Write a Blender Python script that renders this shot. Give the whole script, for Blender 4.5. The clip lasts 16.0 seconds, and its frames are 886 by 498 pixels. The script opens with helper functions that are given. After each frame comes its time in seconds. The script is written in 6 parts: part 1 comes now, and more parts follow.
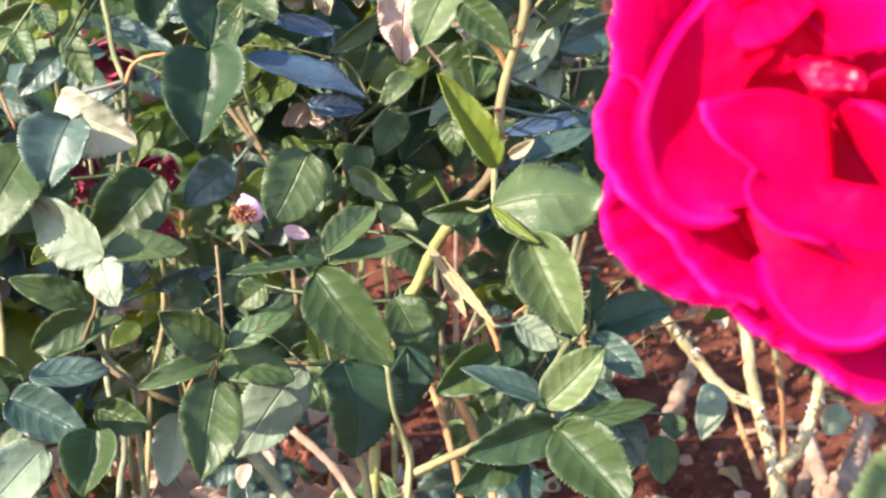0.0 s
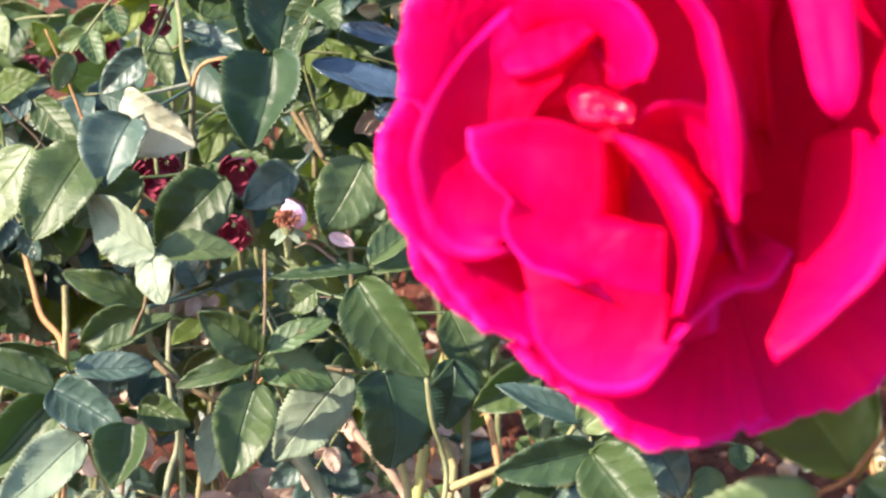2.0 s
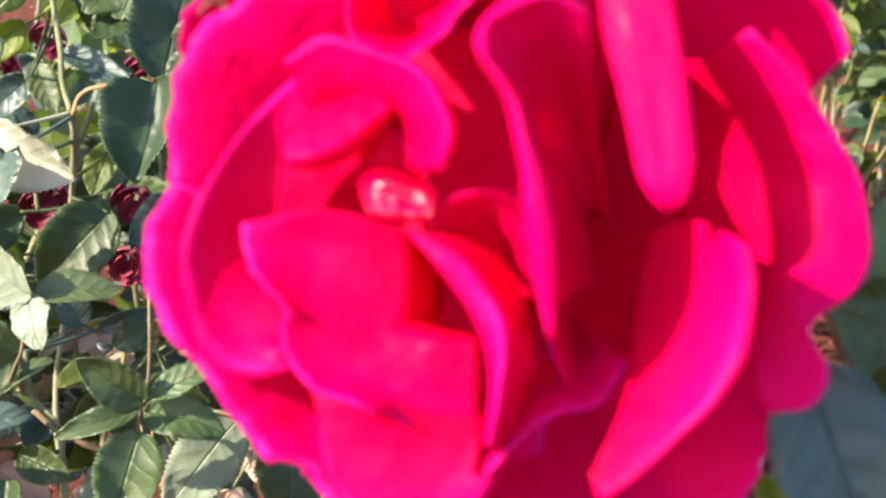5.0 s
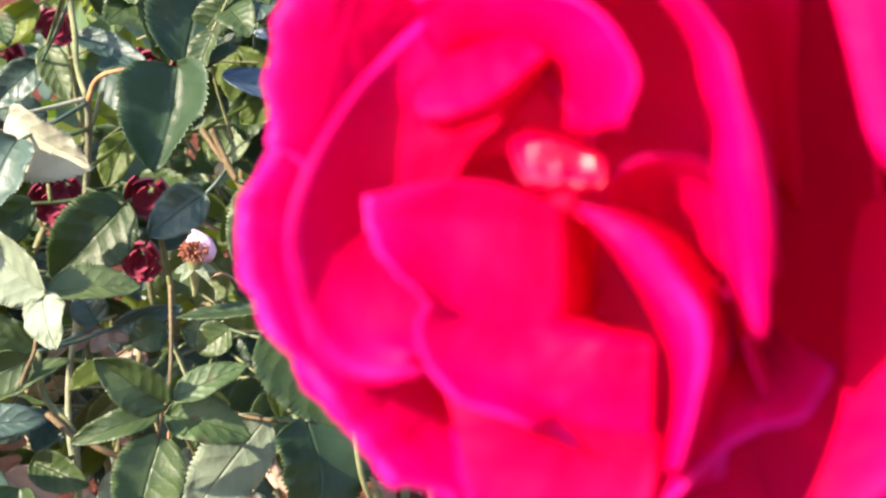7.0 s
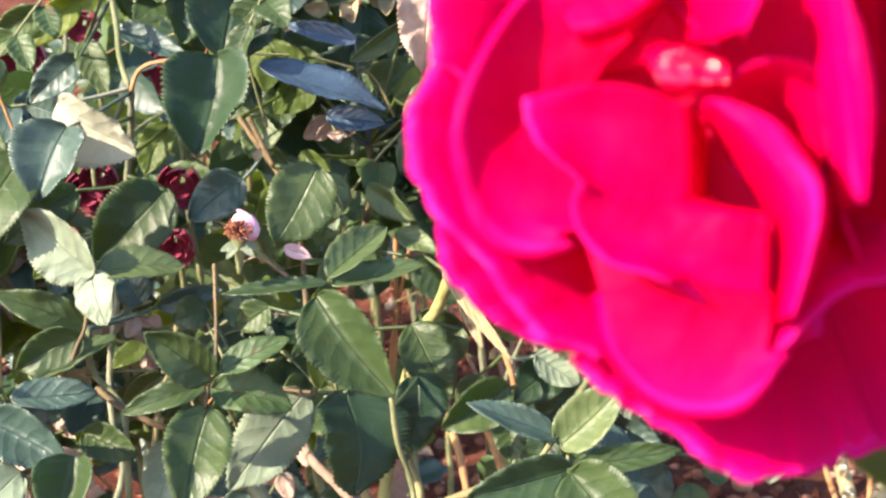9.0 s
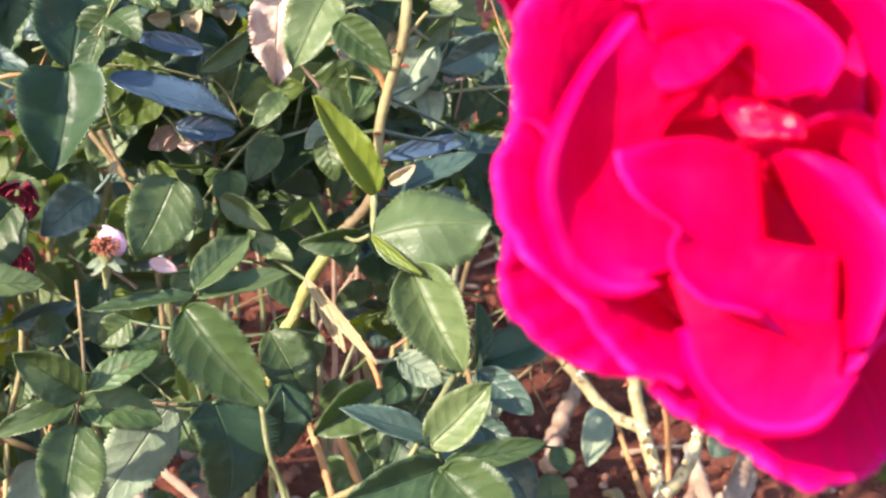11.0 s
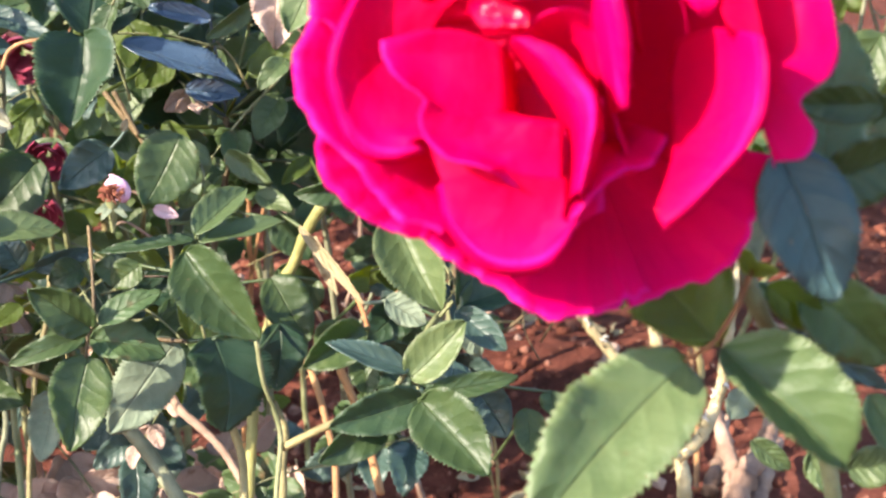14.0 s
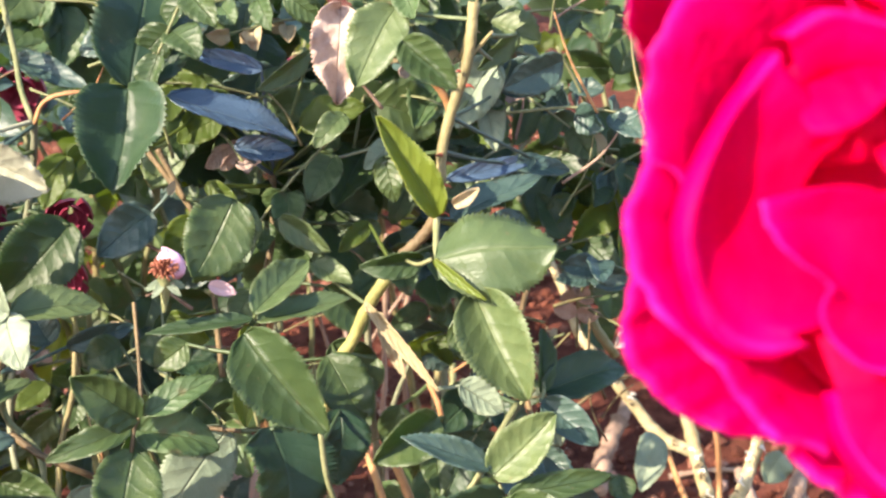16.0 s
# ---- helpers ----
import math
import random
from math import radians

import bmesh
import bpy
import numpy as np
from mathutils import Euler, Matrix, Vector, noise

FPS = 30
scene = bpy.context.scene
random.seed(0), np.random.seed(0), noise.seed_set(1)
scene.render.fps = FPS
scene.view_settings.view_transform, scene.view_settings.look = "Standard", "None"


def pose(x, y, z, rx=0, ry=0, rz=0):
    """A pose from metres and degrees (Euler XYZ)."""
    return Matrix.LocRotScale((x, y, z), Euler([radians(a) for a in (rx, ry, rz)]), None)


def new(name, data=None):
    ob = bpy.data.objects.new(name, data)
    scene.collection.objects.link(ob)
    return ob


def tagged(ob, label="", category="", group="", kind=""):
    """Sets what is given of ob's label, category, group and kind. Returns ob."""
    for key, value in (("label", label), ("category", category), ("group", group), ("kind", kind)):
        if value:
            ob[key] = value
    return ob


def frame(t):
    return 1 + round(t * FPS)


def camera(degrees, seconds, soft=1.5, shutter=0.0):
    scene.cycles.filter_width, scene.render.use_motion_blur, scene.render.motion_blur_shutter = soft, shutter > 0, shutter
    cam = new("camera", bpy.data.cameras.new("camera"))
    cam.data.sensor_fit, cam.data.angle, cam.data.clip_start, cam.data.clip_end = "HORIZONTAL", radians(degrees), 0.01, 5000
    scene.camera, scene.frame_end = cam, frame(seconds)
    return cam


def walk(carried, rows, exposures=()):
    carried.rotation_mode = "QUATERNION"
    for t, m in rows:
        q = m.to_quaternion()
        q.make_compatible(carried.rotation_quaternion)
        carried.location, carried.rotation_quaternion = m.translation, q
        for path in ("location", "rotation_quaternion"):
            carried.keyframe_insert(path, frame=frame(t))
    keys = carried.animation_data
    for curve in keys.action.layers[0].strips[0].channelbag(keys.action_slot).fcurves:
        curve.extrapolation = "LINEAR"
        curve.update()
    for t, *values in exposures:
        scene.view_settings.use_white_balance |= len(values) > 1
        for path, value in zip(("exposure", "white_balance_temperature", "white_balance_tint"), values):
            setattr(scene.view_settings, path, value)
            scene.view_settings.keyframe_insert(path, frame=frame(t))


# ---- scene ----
cam = camera(32, 16.0, 2.4)
walk(cam, [
    (0.0, pose(-0.1100, -0.0212, 0.8614, 69.666, -0.001, -6.923)),
    (0.5, pose(-0.0804, -0.0347, 0.8654, 69.736, 0.478, -1.954)),
    (1.0, pose(-0.0667, -0.0304, 0.8626, 69.860, 0.429, -0.275)),
    (1.5, pose(-0.0423, -0.0222, 0.8618, 69.868, 0.186, 0.594)),
    (2.0, pose(-0.0243, -0.0176, 0.8622, 69.924, 0.045, 1.102)),
    (2.5, pose(-0.0190, -0.0125, 0.8652, 70.039, -0.092, 0.724)),
    (3.0, pose(-0.0024, -0.0065, 0.8678, 69.994, 0.017, 0.586)),
    (3.5, pose(0.0000, -0.0000, 0.8700, 70.000, -0.000, -0.000)),
    (4.0, pose(0.0028, 0.0053, 0.8716, 70.007, 0.015, -0.094)),
    (4.2, pose(0.0036, 0.0091, 0.8714, 69.889, -0.020, -0.300)),
    (6.3, pose(-0.0037, 0.0658, 0.8509, 70.055, 0.442, -1.535)),
    (6.5, pose(-0.0077, 0.0691, 0.8511, 70.049, -0.021, -1.315)),
    (7.0, pose(-0.0188, 0.0725, 0.8459, 69.926, 0.062, -1.181)),
    (7.5, pose(-0.0168, 0.0745, 0.8446, 70.040, 0.085, -1.692)),
    (8.0, pose(-0.0319, 0.0613, 0.8435, 70.189, 0.130, -1.663)),
    (8.2, pose(-0.0373, 0.0483, 0.8475, 70.245, -0.123, -1.348)),
    (10.3, pose(-0.0677, 0.0242, 0.8290, 70.804, 0.849, -3.681)),
    (10.5, pose(-0.0921, 0.0274, 0.8488, 70.040, -0.669, -5.084)),
    (11.0, pose(-0.1040, 0.0234, 0.8562, 70.114, -1.119, -11.316)),
    (11.5, pose(-0.0969, 0.0282, 0.8474, 70.210, -0.907, -13.043)),
    (12.0, pose(-0.0958, 0.0367, 0.8437, 70.130, -0.925, -13.341)),
    (12.5, pose(-0.0990, 0.0138, 0.8520, 69.891, -0.932, -14.183)),
    (13.0, pose(-0.1217, -0.0107, 0.8511, 70.004, -0.943, -14.303)),
    (13.5, pose(-0.0865, -0.0303, 0.8530, 69.891, -0.376, -12.250)),
    (14.0, pose(-0.0578, -0.0562, 0.8540, 69.945, 0.050, -8.209)),
    (14.5, pose(-0.0651, -0.0367, 0.8673, 69.995, -0.540, -7.675)),
    (15.0, pose(-0.0759, -0.0005, 0.8738, 69.930, -0.663, -8.133)),
    (15.5, pose(-0.0923, 0.0264, 0.8684, 70.063, -0.623, -8.339)),
    (16.0, pose(-0.1148, 0.0456, 0.8558, 70.520, -1.217, -9.902)),
], exposures=[
    (0.0, 1.62, 6450, 14), (1.5, 1.62, 6500, 14), (3.0, 1.63, 6700, 14), (8.0, 1.63, 6750, 14),
    (11.0, 1.62, 6600, 14), (13.5, 1.64, 6450, 14), (15.0, 1.65, 6700, 14), (16.0, 1.67, 6800, 14),
])

cam.data.dof.use_dof = True
cam.data.dof.focus_distance, cam.data.dof.aperture_fstop = 0.78, 26.0

# ---- light ----
SUN_TO = Vector((-0.74, -0.37, 0.56)).normalized()
sun_data = bpy.data.lights.new("sun", "SUN")
sun_data.energy, sun_data.angle, sun_data.color = 4.9, radians(0.6), (1.0, 0.885, 0.715)
sun = new("sun", sun_data)
sun.rotation_mode = "QUATERNION"
sun.rotation_quaternion = SUN_TO.to_track_quat("Z", "Y")
world = bpy.data.worlds.new("sky")
scene.world = world
world.use_nodes = True
wn = world.node_tree.nodes
sky = wn.new("ShaderNodeTexSky")
sky.sky_type, sky.sun_disc = "NISHITA", False
sky.sun_elevation = math.asin(SUN_TO.z)
sky.sun_rotation = math.atan2(SUN_TO.x, SUN_TO.y)
world.node_tree.links.new(sky.outputs[0], wn["Background"].inputs[0])
wn["Background"].inputs[1].default_value = 0.15


# ---- materials ----
class Nodes:
    """A short way to wire up one material."""

    def __init__(self, name, rough=0.5, spec=0.5):
        self.mat = bpy.data.materials.new(name)
        self.mat.use_nodes = True
        self.tree = self.mat.node_tree
        self.bsdf = self.tree.nodes["Principled BSDF"]
        self.out = self.tree.nodes["Material Output"]
        self.bsdf.inputs["Roughness"].default_value = rough
        self.bsdf.inputs["Specular IOR Level"].default_value = spec

    def node(self, kind, **values):
        n = self.tree.nodes.new(kind)
        for key, value in values.items():
            n.inputs[key.replace("_", " ")].default_value = value
        return n

    def link(self, a, b):
        self.tree.links.new(a, b)

    def math(self, op, a, b=0.0, c=0.0):
        n = self.tree.nodes.new("ShaderNodeMath")
        n.operation = op
        for i, v in enumerate((a, b, c)):
            if hasattr(v, "is_linked"):
                self.link(v, n.inputs[i])
            else:
                n.inputs[i].default_value = v
        return n.outputs[0]

    def noise(self, scale, detail=4.0, rough=0.55, coords=None):
        n = self.node("ShaderNodeTexNoise", Scale=scale, Detail=detail, Roughness=rough)
        if coords is None:
            coords = self.coords()
        self.link(coords, n.inputs["Vector"])
        return n.outputs[0]

    def coords(self):
        g = self.tree.nodes.new("ShaderNodeNewGeometry")
        return g.outputs["Position"]

    def ramp(self, value, *stops):
        n = self.tree.nodes.new("ShaderNodeValToRGB")
        e = n.color_ramp.elements
        while len(e) < len(stops):
            e.new(0.5)
        for el, (p, c) in zip(e, stops):
            el.position, el.color = p, (*c, 1)
        self.link(value, n.inputs[0])
        return n.outputs[0]

    def mix(self, fac, a, b, kind="MIX"):
        n = self.tree.nodes.new("ShaderNodeMixRGB")
        n.blend_type = kind
        for i, v in enumerate((fac, a, b)):
            if hasattr(v, "is_linked"):
                self.link(v, n.inputs[i])
            elif i == 0:
                n.inputs[0].default_value = v
            else:
                n.inputs[i].default_value = (*v, 1)
        return n.outputs[0]

    def colour(self, c):
        self.link(c, self.bsdf.inputs["Base Color"])

    def bump(self, height, strength, distance):
        n = self.node("ShaderNodeBump", Strength=strength, Distance=distance)
        self.link(height, n.inputs["Height"])
        self.link(n.outputs[0], self.bsdf.inputs["Normal"])

    def translucent(self, c, amount):
        """Light that comes through a thin blade from its other side."""
        t = self.tree.nodes.new("ShaderNodeBsdfTranslucent")
        self.link(c, t.inputs[0])
        m = self.tree.nodes.new("ShaderNodeMixShader")
        m.inputs[0].default_value = amount
        self.link(self.bsdf.outputs[0], m.inputs[1])
        self.link(t.outputs[0], m.inputs[2])
        self.link(m.outputs[0], self.out.inputs[0])


def leaf_material(name, dark, light, vein, rough, through_colour, amount, spots=0.0, spec=0.45):
    n = Nodes(name, rough, spec)
    uv = n.tree.nodes.new("ShaderNodeUVMap").outputs[0]
    sep = n.tree.nodes.new("ShaderNodeSeparateXYZ")
    n.link(uv, sep.inputs[0])
    across = n.math("ABSOLUTE", n.math("SUBTRACT", sep.outputs[0], 0.5))
    warp = n.math("MULTIPLY", n.math("SUBTRACT", n.noise(60.0, 2.0), 0.5), 0.10)
    half = n.math("MULTIPLY", n.math("SIGN", n.math("SUBTRACT", sep.outputs[0], 0.5)), 0.035)
    along = n.math("ADD", n.math("ADD", sep.outputs[1], warp), half)
    bend = n.math("POWER", n.math("MULTIPLY", across, 2.0), 1.3)
    side = n.math("FRACT", n.math("SUBTRACT", n.math("MULTIPLY", along, 6.0), n.math("MULTIPLY", bend, 1.5)))
    line = n.math("ABSOLUTE", n.math("SUBTRACT", side, 0.5))
    rib = n.math("SUBTRACT", 1.0, n.math("MULTIPLY", n.math("SUBTRACT", 0.5, line), 14.0))
    rib = n.math("MAXIMUM", rib, 0.0)
    mid = n.math("MAXIMUM", n.math("SUBTRACT", 1.0, n.math("MULTIPLY", across, 34.0)), 0.0)
    # pale margin, painting the light that the edge teeth catch
    margin = n.math("MULTIPLY", n.math("MAXIMUM", n.math("SUBTRACT", across, 0.462), 0.0), 24.0)
    veins = n.math("MAXIMUM", n.math("MAXIMUM", n.math("MULTIPLY", rib, 0.12), n.math("MULTIPLY", mid, 0.5)), margin)
    info = n.tree.nodes.new("ShaderNodeObjectInfo").outputs["Random"]
    geo = n.tree.nodes.new("ShaderNodeNewGeometry").outputs["Random Per Island"]
    tone = n.math("FRACT", n.math("ADD", info, geo))
    big = n.noise(38.0, 3.0)
    fine = n.noise(520.0, 3.0, 0.65)
    mixv = n.math("ADD", n.math("MULTIPLY", tone, 0.55), n.math("MULTIPLY", big, 0.45))
    base = n.ramp(mixv, (0.25, dark), (0.8, light))
    base = n.mix(n.math("MULTIPLY", fine, 0.35), base, light)
    blotch = n.noise(130.0, 4.0, 0.7)
    base = n.mix(n.ramp(blotch, (0.42, (0, 0, 0)), (0.62, (0.5, 0.5, 0.5))), base, dark)
    base = n.mix(n.math("MULTIPLY", veins, 0.45), base, vein)
    worn = n.noise(210.0, 2.0)
    base = n.mix(n.ramp(worn, (0.70, (0, 0, 0)), (0.76, (0.5, 0.5, 0.5))), base, (0.17, 0.12, 0.06))
    if spots:
        s = n.noise(75.0, 2.0)
        base = n.mix(n.ramp(s, (0.70 - spots * 0.1, (0, 0, 0)), (0.76, (0.7, 0.7, 0.7))), base, (0.16, 0.07, 0.035))
    n.colour(base)
    cells = n.math("MULTIPLY", fine, 0.35)
    pillow = n.math("POWER", n.math("MULTIPLY", n.math("SUBTRACT", 0.5, line), 2.0), 2.0)
    height = n.math("ADD", n.math("SUBTRACT", cells, n.math("MULTIPLY", pillow, -0.24)), n.math("MULTIPLY", mid, -0.5))
    n.bump(height, 0.85, 0.0013)
    r = n.math("ADD", rough - 0.08, n.math("MULTIPLY", big, 0.2))
    n.link(r, n.bsdf.inputs["Roughness"])
    t = n.mix(n.math("MULTIPLY", veins, 0.3), through_colour, vein)
    n.translucent(t, amount)
    return n.mat


LEAF = {
    "green": leaf_material("leaf_green", (0.028, 0.058, 0.023), (0.075, 0.112, 0.035), (0.12, 0.16, 0.075), 0.42, (0.18, 0.33, 0.03), 0.30, spec=0.55),
    "light": leaf_material("leaf_light", (0.058, 0.096, 0.037), (0.125, 0.165, 0.063), (0.24, 0.29, 0.14), 0.44, (0.24, 0.36, 0.04), 0.25, spec=0.55),
    "spotted": leaf_material("leaf_spotted", (0.045, 0.088, 0.032), (0.085, 0.135, 0.050), (0.18, 0.23, 0.10), 0.46, (0.24, 0.34, 0.03), 0.26, 0.9, spec=0.5),
    "blue": leaf_material("leaf_waxy", (0.028, 0.062, 0.052), (0.062, 0.106, 0.084), (0.11, 0.17, 0.14), 0.40, (0.14, 0.26, 0.05), 0.18, spec=0.7),
    "pale": leaf_material("leaf_underside", (0.16, 0.22, 0.15), (0.29, 0.34, 0.24), (0.34, 0.37, 0.25), 0.62, (0.24, 0.30, 0.06), 0.22),
    "yellow": leaf_material("leaf_yellow", (0.11, 0.16, 0.022), (0.18, 0.23, 0.030), (0.35, 0.36, 0.09), 0.42, (0.45, 0.50, 0.02), 0.38),
    "dry": leaf_material("leaf_dry", (0.34, 0.27, 0.15), (0.50, 0.42, 0.27), (0.42, 0.30, 0.18), 0.75, (0.45, 0.30, 0.12), 0.20, 0.3, spec=0.25),
    "near": leaf_material("leaf_near", (0.075, 0.125, 0.048), (0.135, 0.185, 0.080), (0.24, 0.28, 0.13), 0.42, (0.28, 0.42, 0.03), 0.30),
}

LEAF["deep"] = leaf_material("leaf_deep", (0.016, 0.043, 0.022), (0.042, 0.078, 0.033), (0.09, 0.13, 0.06), 0.44, (0.14, 0.28, 0.03), 0.22, spec=0.5)
LEAF["thin"] = leaf_material("leaf_thin", (0.055, 0.090, 0.018), (0.090, 0.130, 0.026), (0.16, 0.20, 0.06), 0.45, (0.48, 0.56, 0.03), 0.46)
# blue of the reflected sky painted into the leaf's base colour
LEAF["sky_sheen"] = leaf_material("leaf_sky_sheen", (0.038, 0.070, 0.110), (0.070, 0.115, 0.180), (0.08, 0.13, 0.15), 0.28, (0.08, 0.16, 0.08), 0.08, spec=1.0)
# underside colour raised to cream: the sun on this blade is painted in
LEAF["sunlit"] = leaf_material("leaf_sunlit_underside", (0.34, 0.35, 0.26), (0.50, 0.50, 0.40), (0.42, 0.42, 0.28), 0.6, (0.30, 0.34, 0.08), 0.20, spec=0.3)
# teal of shade with sky reflected in it, put into the base colour
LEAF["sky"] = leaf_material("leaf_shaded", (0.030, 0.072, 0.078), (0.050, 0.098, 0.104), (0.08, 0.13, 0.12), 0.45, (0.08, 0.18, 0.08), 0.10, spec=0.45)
LEAF["litter"] = leaf_material("leaf_litter", (0.40, 0.27, 0.21), (0.58, 0.44, 0.37), (0.50, 0.33, 0.27), 0.8, (0.5, 0.3, 0.2), 0.15, 0.3, spec=0.15)
LEAF["petal"] = leaf_material("petal_faded", (0.55, 0.34, 0.36), (0.70, 0.52, 0.54), (0.6, 0.4, 0.42), 0.6, (0.6, 0.3, 0.3), 0.2, spec=0.2)


def bark(name, a, b, scale=160.0, rough=0.6):
    n = Nodes(name, rough, 0.4)
    big, fine = n.noise(scale * 0.3, 4.0), n.noise(scale * 3.0, 4.0, 0.65)
    c = n.ramp(big, (0.35, a), (0.65, b))
    c = n.mix(n.ramp(fine, (0.55, (0, 0, 0)), (0.75, (0.45, 0.45, 0.45))), c, (0.16, 0.10, 0.06))
    stain = n.noise(22.0, 3.0, 0.6)
    c = n.mix(n.ramp(stain, (0.45, (0, 0, 0)), (0.70, (0.6, 0.6, 0.6))), c, tuple(0.35 * q for q in a))
    n.colour(c)
    n.bump(n.math("ADD", big, n.math("MULTIPLY", fine, 0.7)), 0.8, 0.0016)
    return n.mat


BARK = {
    "green": bark("stem_green", (0.14, 0.16, 0.065), (0.25, 0.25, 0.125)),
    "tan": bark("stem_tan", (0.20, 0.17, 0.072), (0.31, 0.26, 0.12)),
    "scaly": bark("cane_scaly", (0.32, 0.25, 0.12), (0.50, 0.42, 0.25), 220.0, 0.75),
    "yellow": bark("cane_yellow", (0.27, 0.26, 0.08), (0.40, 0.37, 0.14)),
    "petiole": bark("petiole_red", (0.26, 0.08, 0.03), (0.36, 0.16, 0.05)),
    "brown": bark("twig_brown", (0.10, 0.07, 0.035), (0.19, 0.13, 0.06)),
    "rust": bark("twig_rust", (0.33, 0.15, 0.06), (0.42, 0.23, 0.10)),
    "grey": bark("cane_grey", (0.15, 0.17, 0.10), (0.25, 0.25, 0.16)),
    "dead": bark("cane_dead", (0.23, 0.14, 0.10), (0.40, 0.28, 0.21), 90.0, 0.85),
    "red": bark("thorn_red", (0.30, 0.05, 0.03), (0.40, 0.12, 0.06)),
    "white": bark("scale_white", (0.62, 0.58, 0.50), (0.72, 0.70, 0.64)),
}

n = Nodes("rose_petal", 0.55, 0.04)
broad = n.noise(30.0, 3.0)
uvp = n.tree.nodes.new("ShaderNodeUVMap").outputs[0]
streak = n.tree.nodes.new("ShaderNodeMapping")
streak.inputs["Scale"].default_value = (60.0, 2.5, 1.0)
n.link(uvp, streak.inputs[0])
grain = n.noise(1.0, 4.0, 0.6, streak.outputs[0])
seat = n.tree.nodes.new("ShaderNodeSeparateXYZ")
n.link(uvp, seat.inputs[0])
up = n.math("ADD", seat.outputs[1], n.math("MULTIPLY", n.math("SUBTRACT", broad, 0.5), 0.14))
# pale violet last stop: paler petal edge with the rim's sunlit highlight painted in
pet = n.ramp(up, (0.20, (0.69, 0.0004, 0.051)), (0.60, (0.73, 0.0004, 0.080)), (0.96, (0.77, 0.0006, 0.145)), (1.0, (0.79, 0.010, 0.32)))
through_petal = pet
pet = n.mix(n.math("MULTIPLY", grain, 0.3), pet, (0.64, 0.0004, 0.055))
pet = n.mix(n.math("MULTIPLY", n.noise(110.0, 3.0), 0.35), pet, (0.60, 0.0004, 0.035))
n.colour(pet)
n.bump(n.math("ADD", n.math("ADD", n.math("MULTIPLY", grain, 0.6), n.noise(900.0, 2.0)), n.math("MULTIPLY", n.noise(130.0, 2.0), 9.0)), 0.30, 0.0005)
n.bsdf.inputs["Coat Weight"].default_value = 0.015
n.bsdf.inputs["Coat Roughness"].default_value = 0.24
n.bsdf.inputs["Sheen Weight"].default_value = 0.0
n.bsdf.inputs["Sheen Tint"].default_value = (1.0, 0.25, 0.75, 1)
n.translucent(n.mix(0.5, through_petal, (0.86, 0.001, 0.18)), 0.31)
PETAL = n.mat
PETAL_GLOSSY = PETAL.copy()
PETAL_GLOSSY.name = "rose_petal_glossy"
shine = PETAL_GLOSSY.node_tree.nodes["Principled BSDF"]
shine.inputs["Coat Weight"].default_value, shine.inputs["Coat Roughness"].default_value = 1.0, 0.16

n = Nodes("far_petal", 0.6, 0.2)
n.colour(n.ramp(n.noise(60.0), (0.3, (0.16, 0.012, 0.035)), (0.7, (0.36, 0.070, 0.115))))
FAR_PETAL = n.mat
n = Nodes("faded_petal", 0.6, 0.2)
n.colour(n.ramp(n.noise(150.0), (0.3, (0.55, 0.26, 0.36)), (0.7, (0.72, 0.48, 0.62))))
FADED = n.mat
n = Nodes("stamen_brown", 0.8, 0.2)
n.colour(n.ramp(n.noise(600.0), (0.3, (0.12, 0.03, 0.02)), (0.7, (0.38, 0.15, 0.09))))
STAMEN = n.mat
n = Nodes("dew", 0.03, 0.5)
n.bsdf.inputs["Base Color"].default_value = (1, 1, 1, 1)
n.bsdf.inputs["Transmission Weight"].default_value = 1.0
n.bsdf.inputs["IOR"].default_value = 1.33
DEW = n.mat

n = Nodes("soil", 0.92, 0.15)
big, mid, fine = n.noise(2.2, 5.0), n.noise(30.0, 5.0, 0.65), n.noise(260.0, 4.0, 0.7)
c = n.ramp(n.math("ADD", n.math("MULTIPLY", big, 0.4), n.math("MULTIPLY", mid, 0.6)),
           (0.32, (0.055, 0.016, 0.011)), (0.52, (0.16, 0.048, 0.031)), (0.70, (0.30, 0.102, 0.067)))
c = n.mix(n.ramp(fine, (0.60, (0, 0, 0)), (0.72, (0.6, 0.6, 0.6))), c, (0.34, 0.19, 0.14))
n.colour(c)
n.bump(n.math("ADD", mid, n.math("MULTIPLY", fine, 0.9)), 1.0, 0.010)
SOIL = n.mat
n = Nodes("clod", 0.95, 0.1)
isl = n.tree.nodes.new("ShaderNodeNewGeometry").outputs["Random Per Island"]
c = n.ramp(isl, (0.0, (0.07, 0.021, 0.014)), (0.6, (0.20, 0.066, 0.042)), (0.95, (0.32, 0.15, 0.105)), (1.0, (0.50, 0.38, 0.32)))
n.colour(n.mix(n.math("MULTIPLY", n.noise(300.0), 0.5), c, (0.08, 0.035, 0.025)))
n.bump(n.noise(500.0), 0.6, 0.002)
CLOD = n.mat


# ---- helpers for building ----
def mesh_of(bm, name, material, smooth=True):
    me = bpy.data.meshes.new(name)
    bm.normal_update()
    bm.to_mesh(me)
    bm.free()
    me.materials.append(material)
    if smooth:
        me.polygons.foreach_set("use_smooth", [True] * len(me.polygons))
    return me


def part(name, bm, material, parent, label="", smooth=True):
    ob = new(name, mesh_of(bm, name, material, smooth))
    ob.parent = parent
    if label:
        ob["label"] = label
    return ob


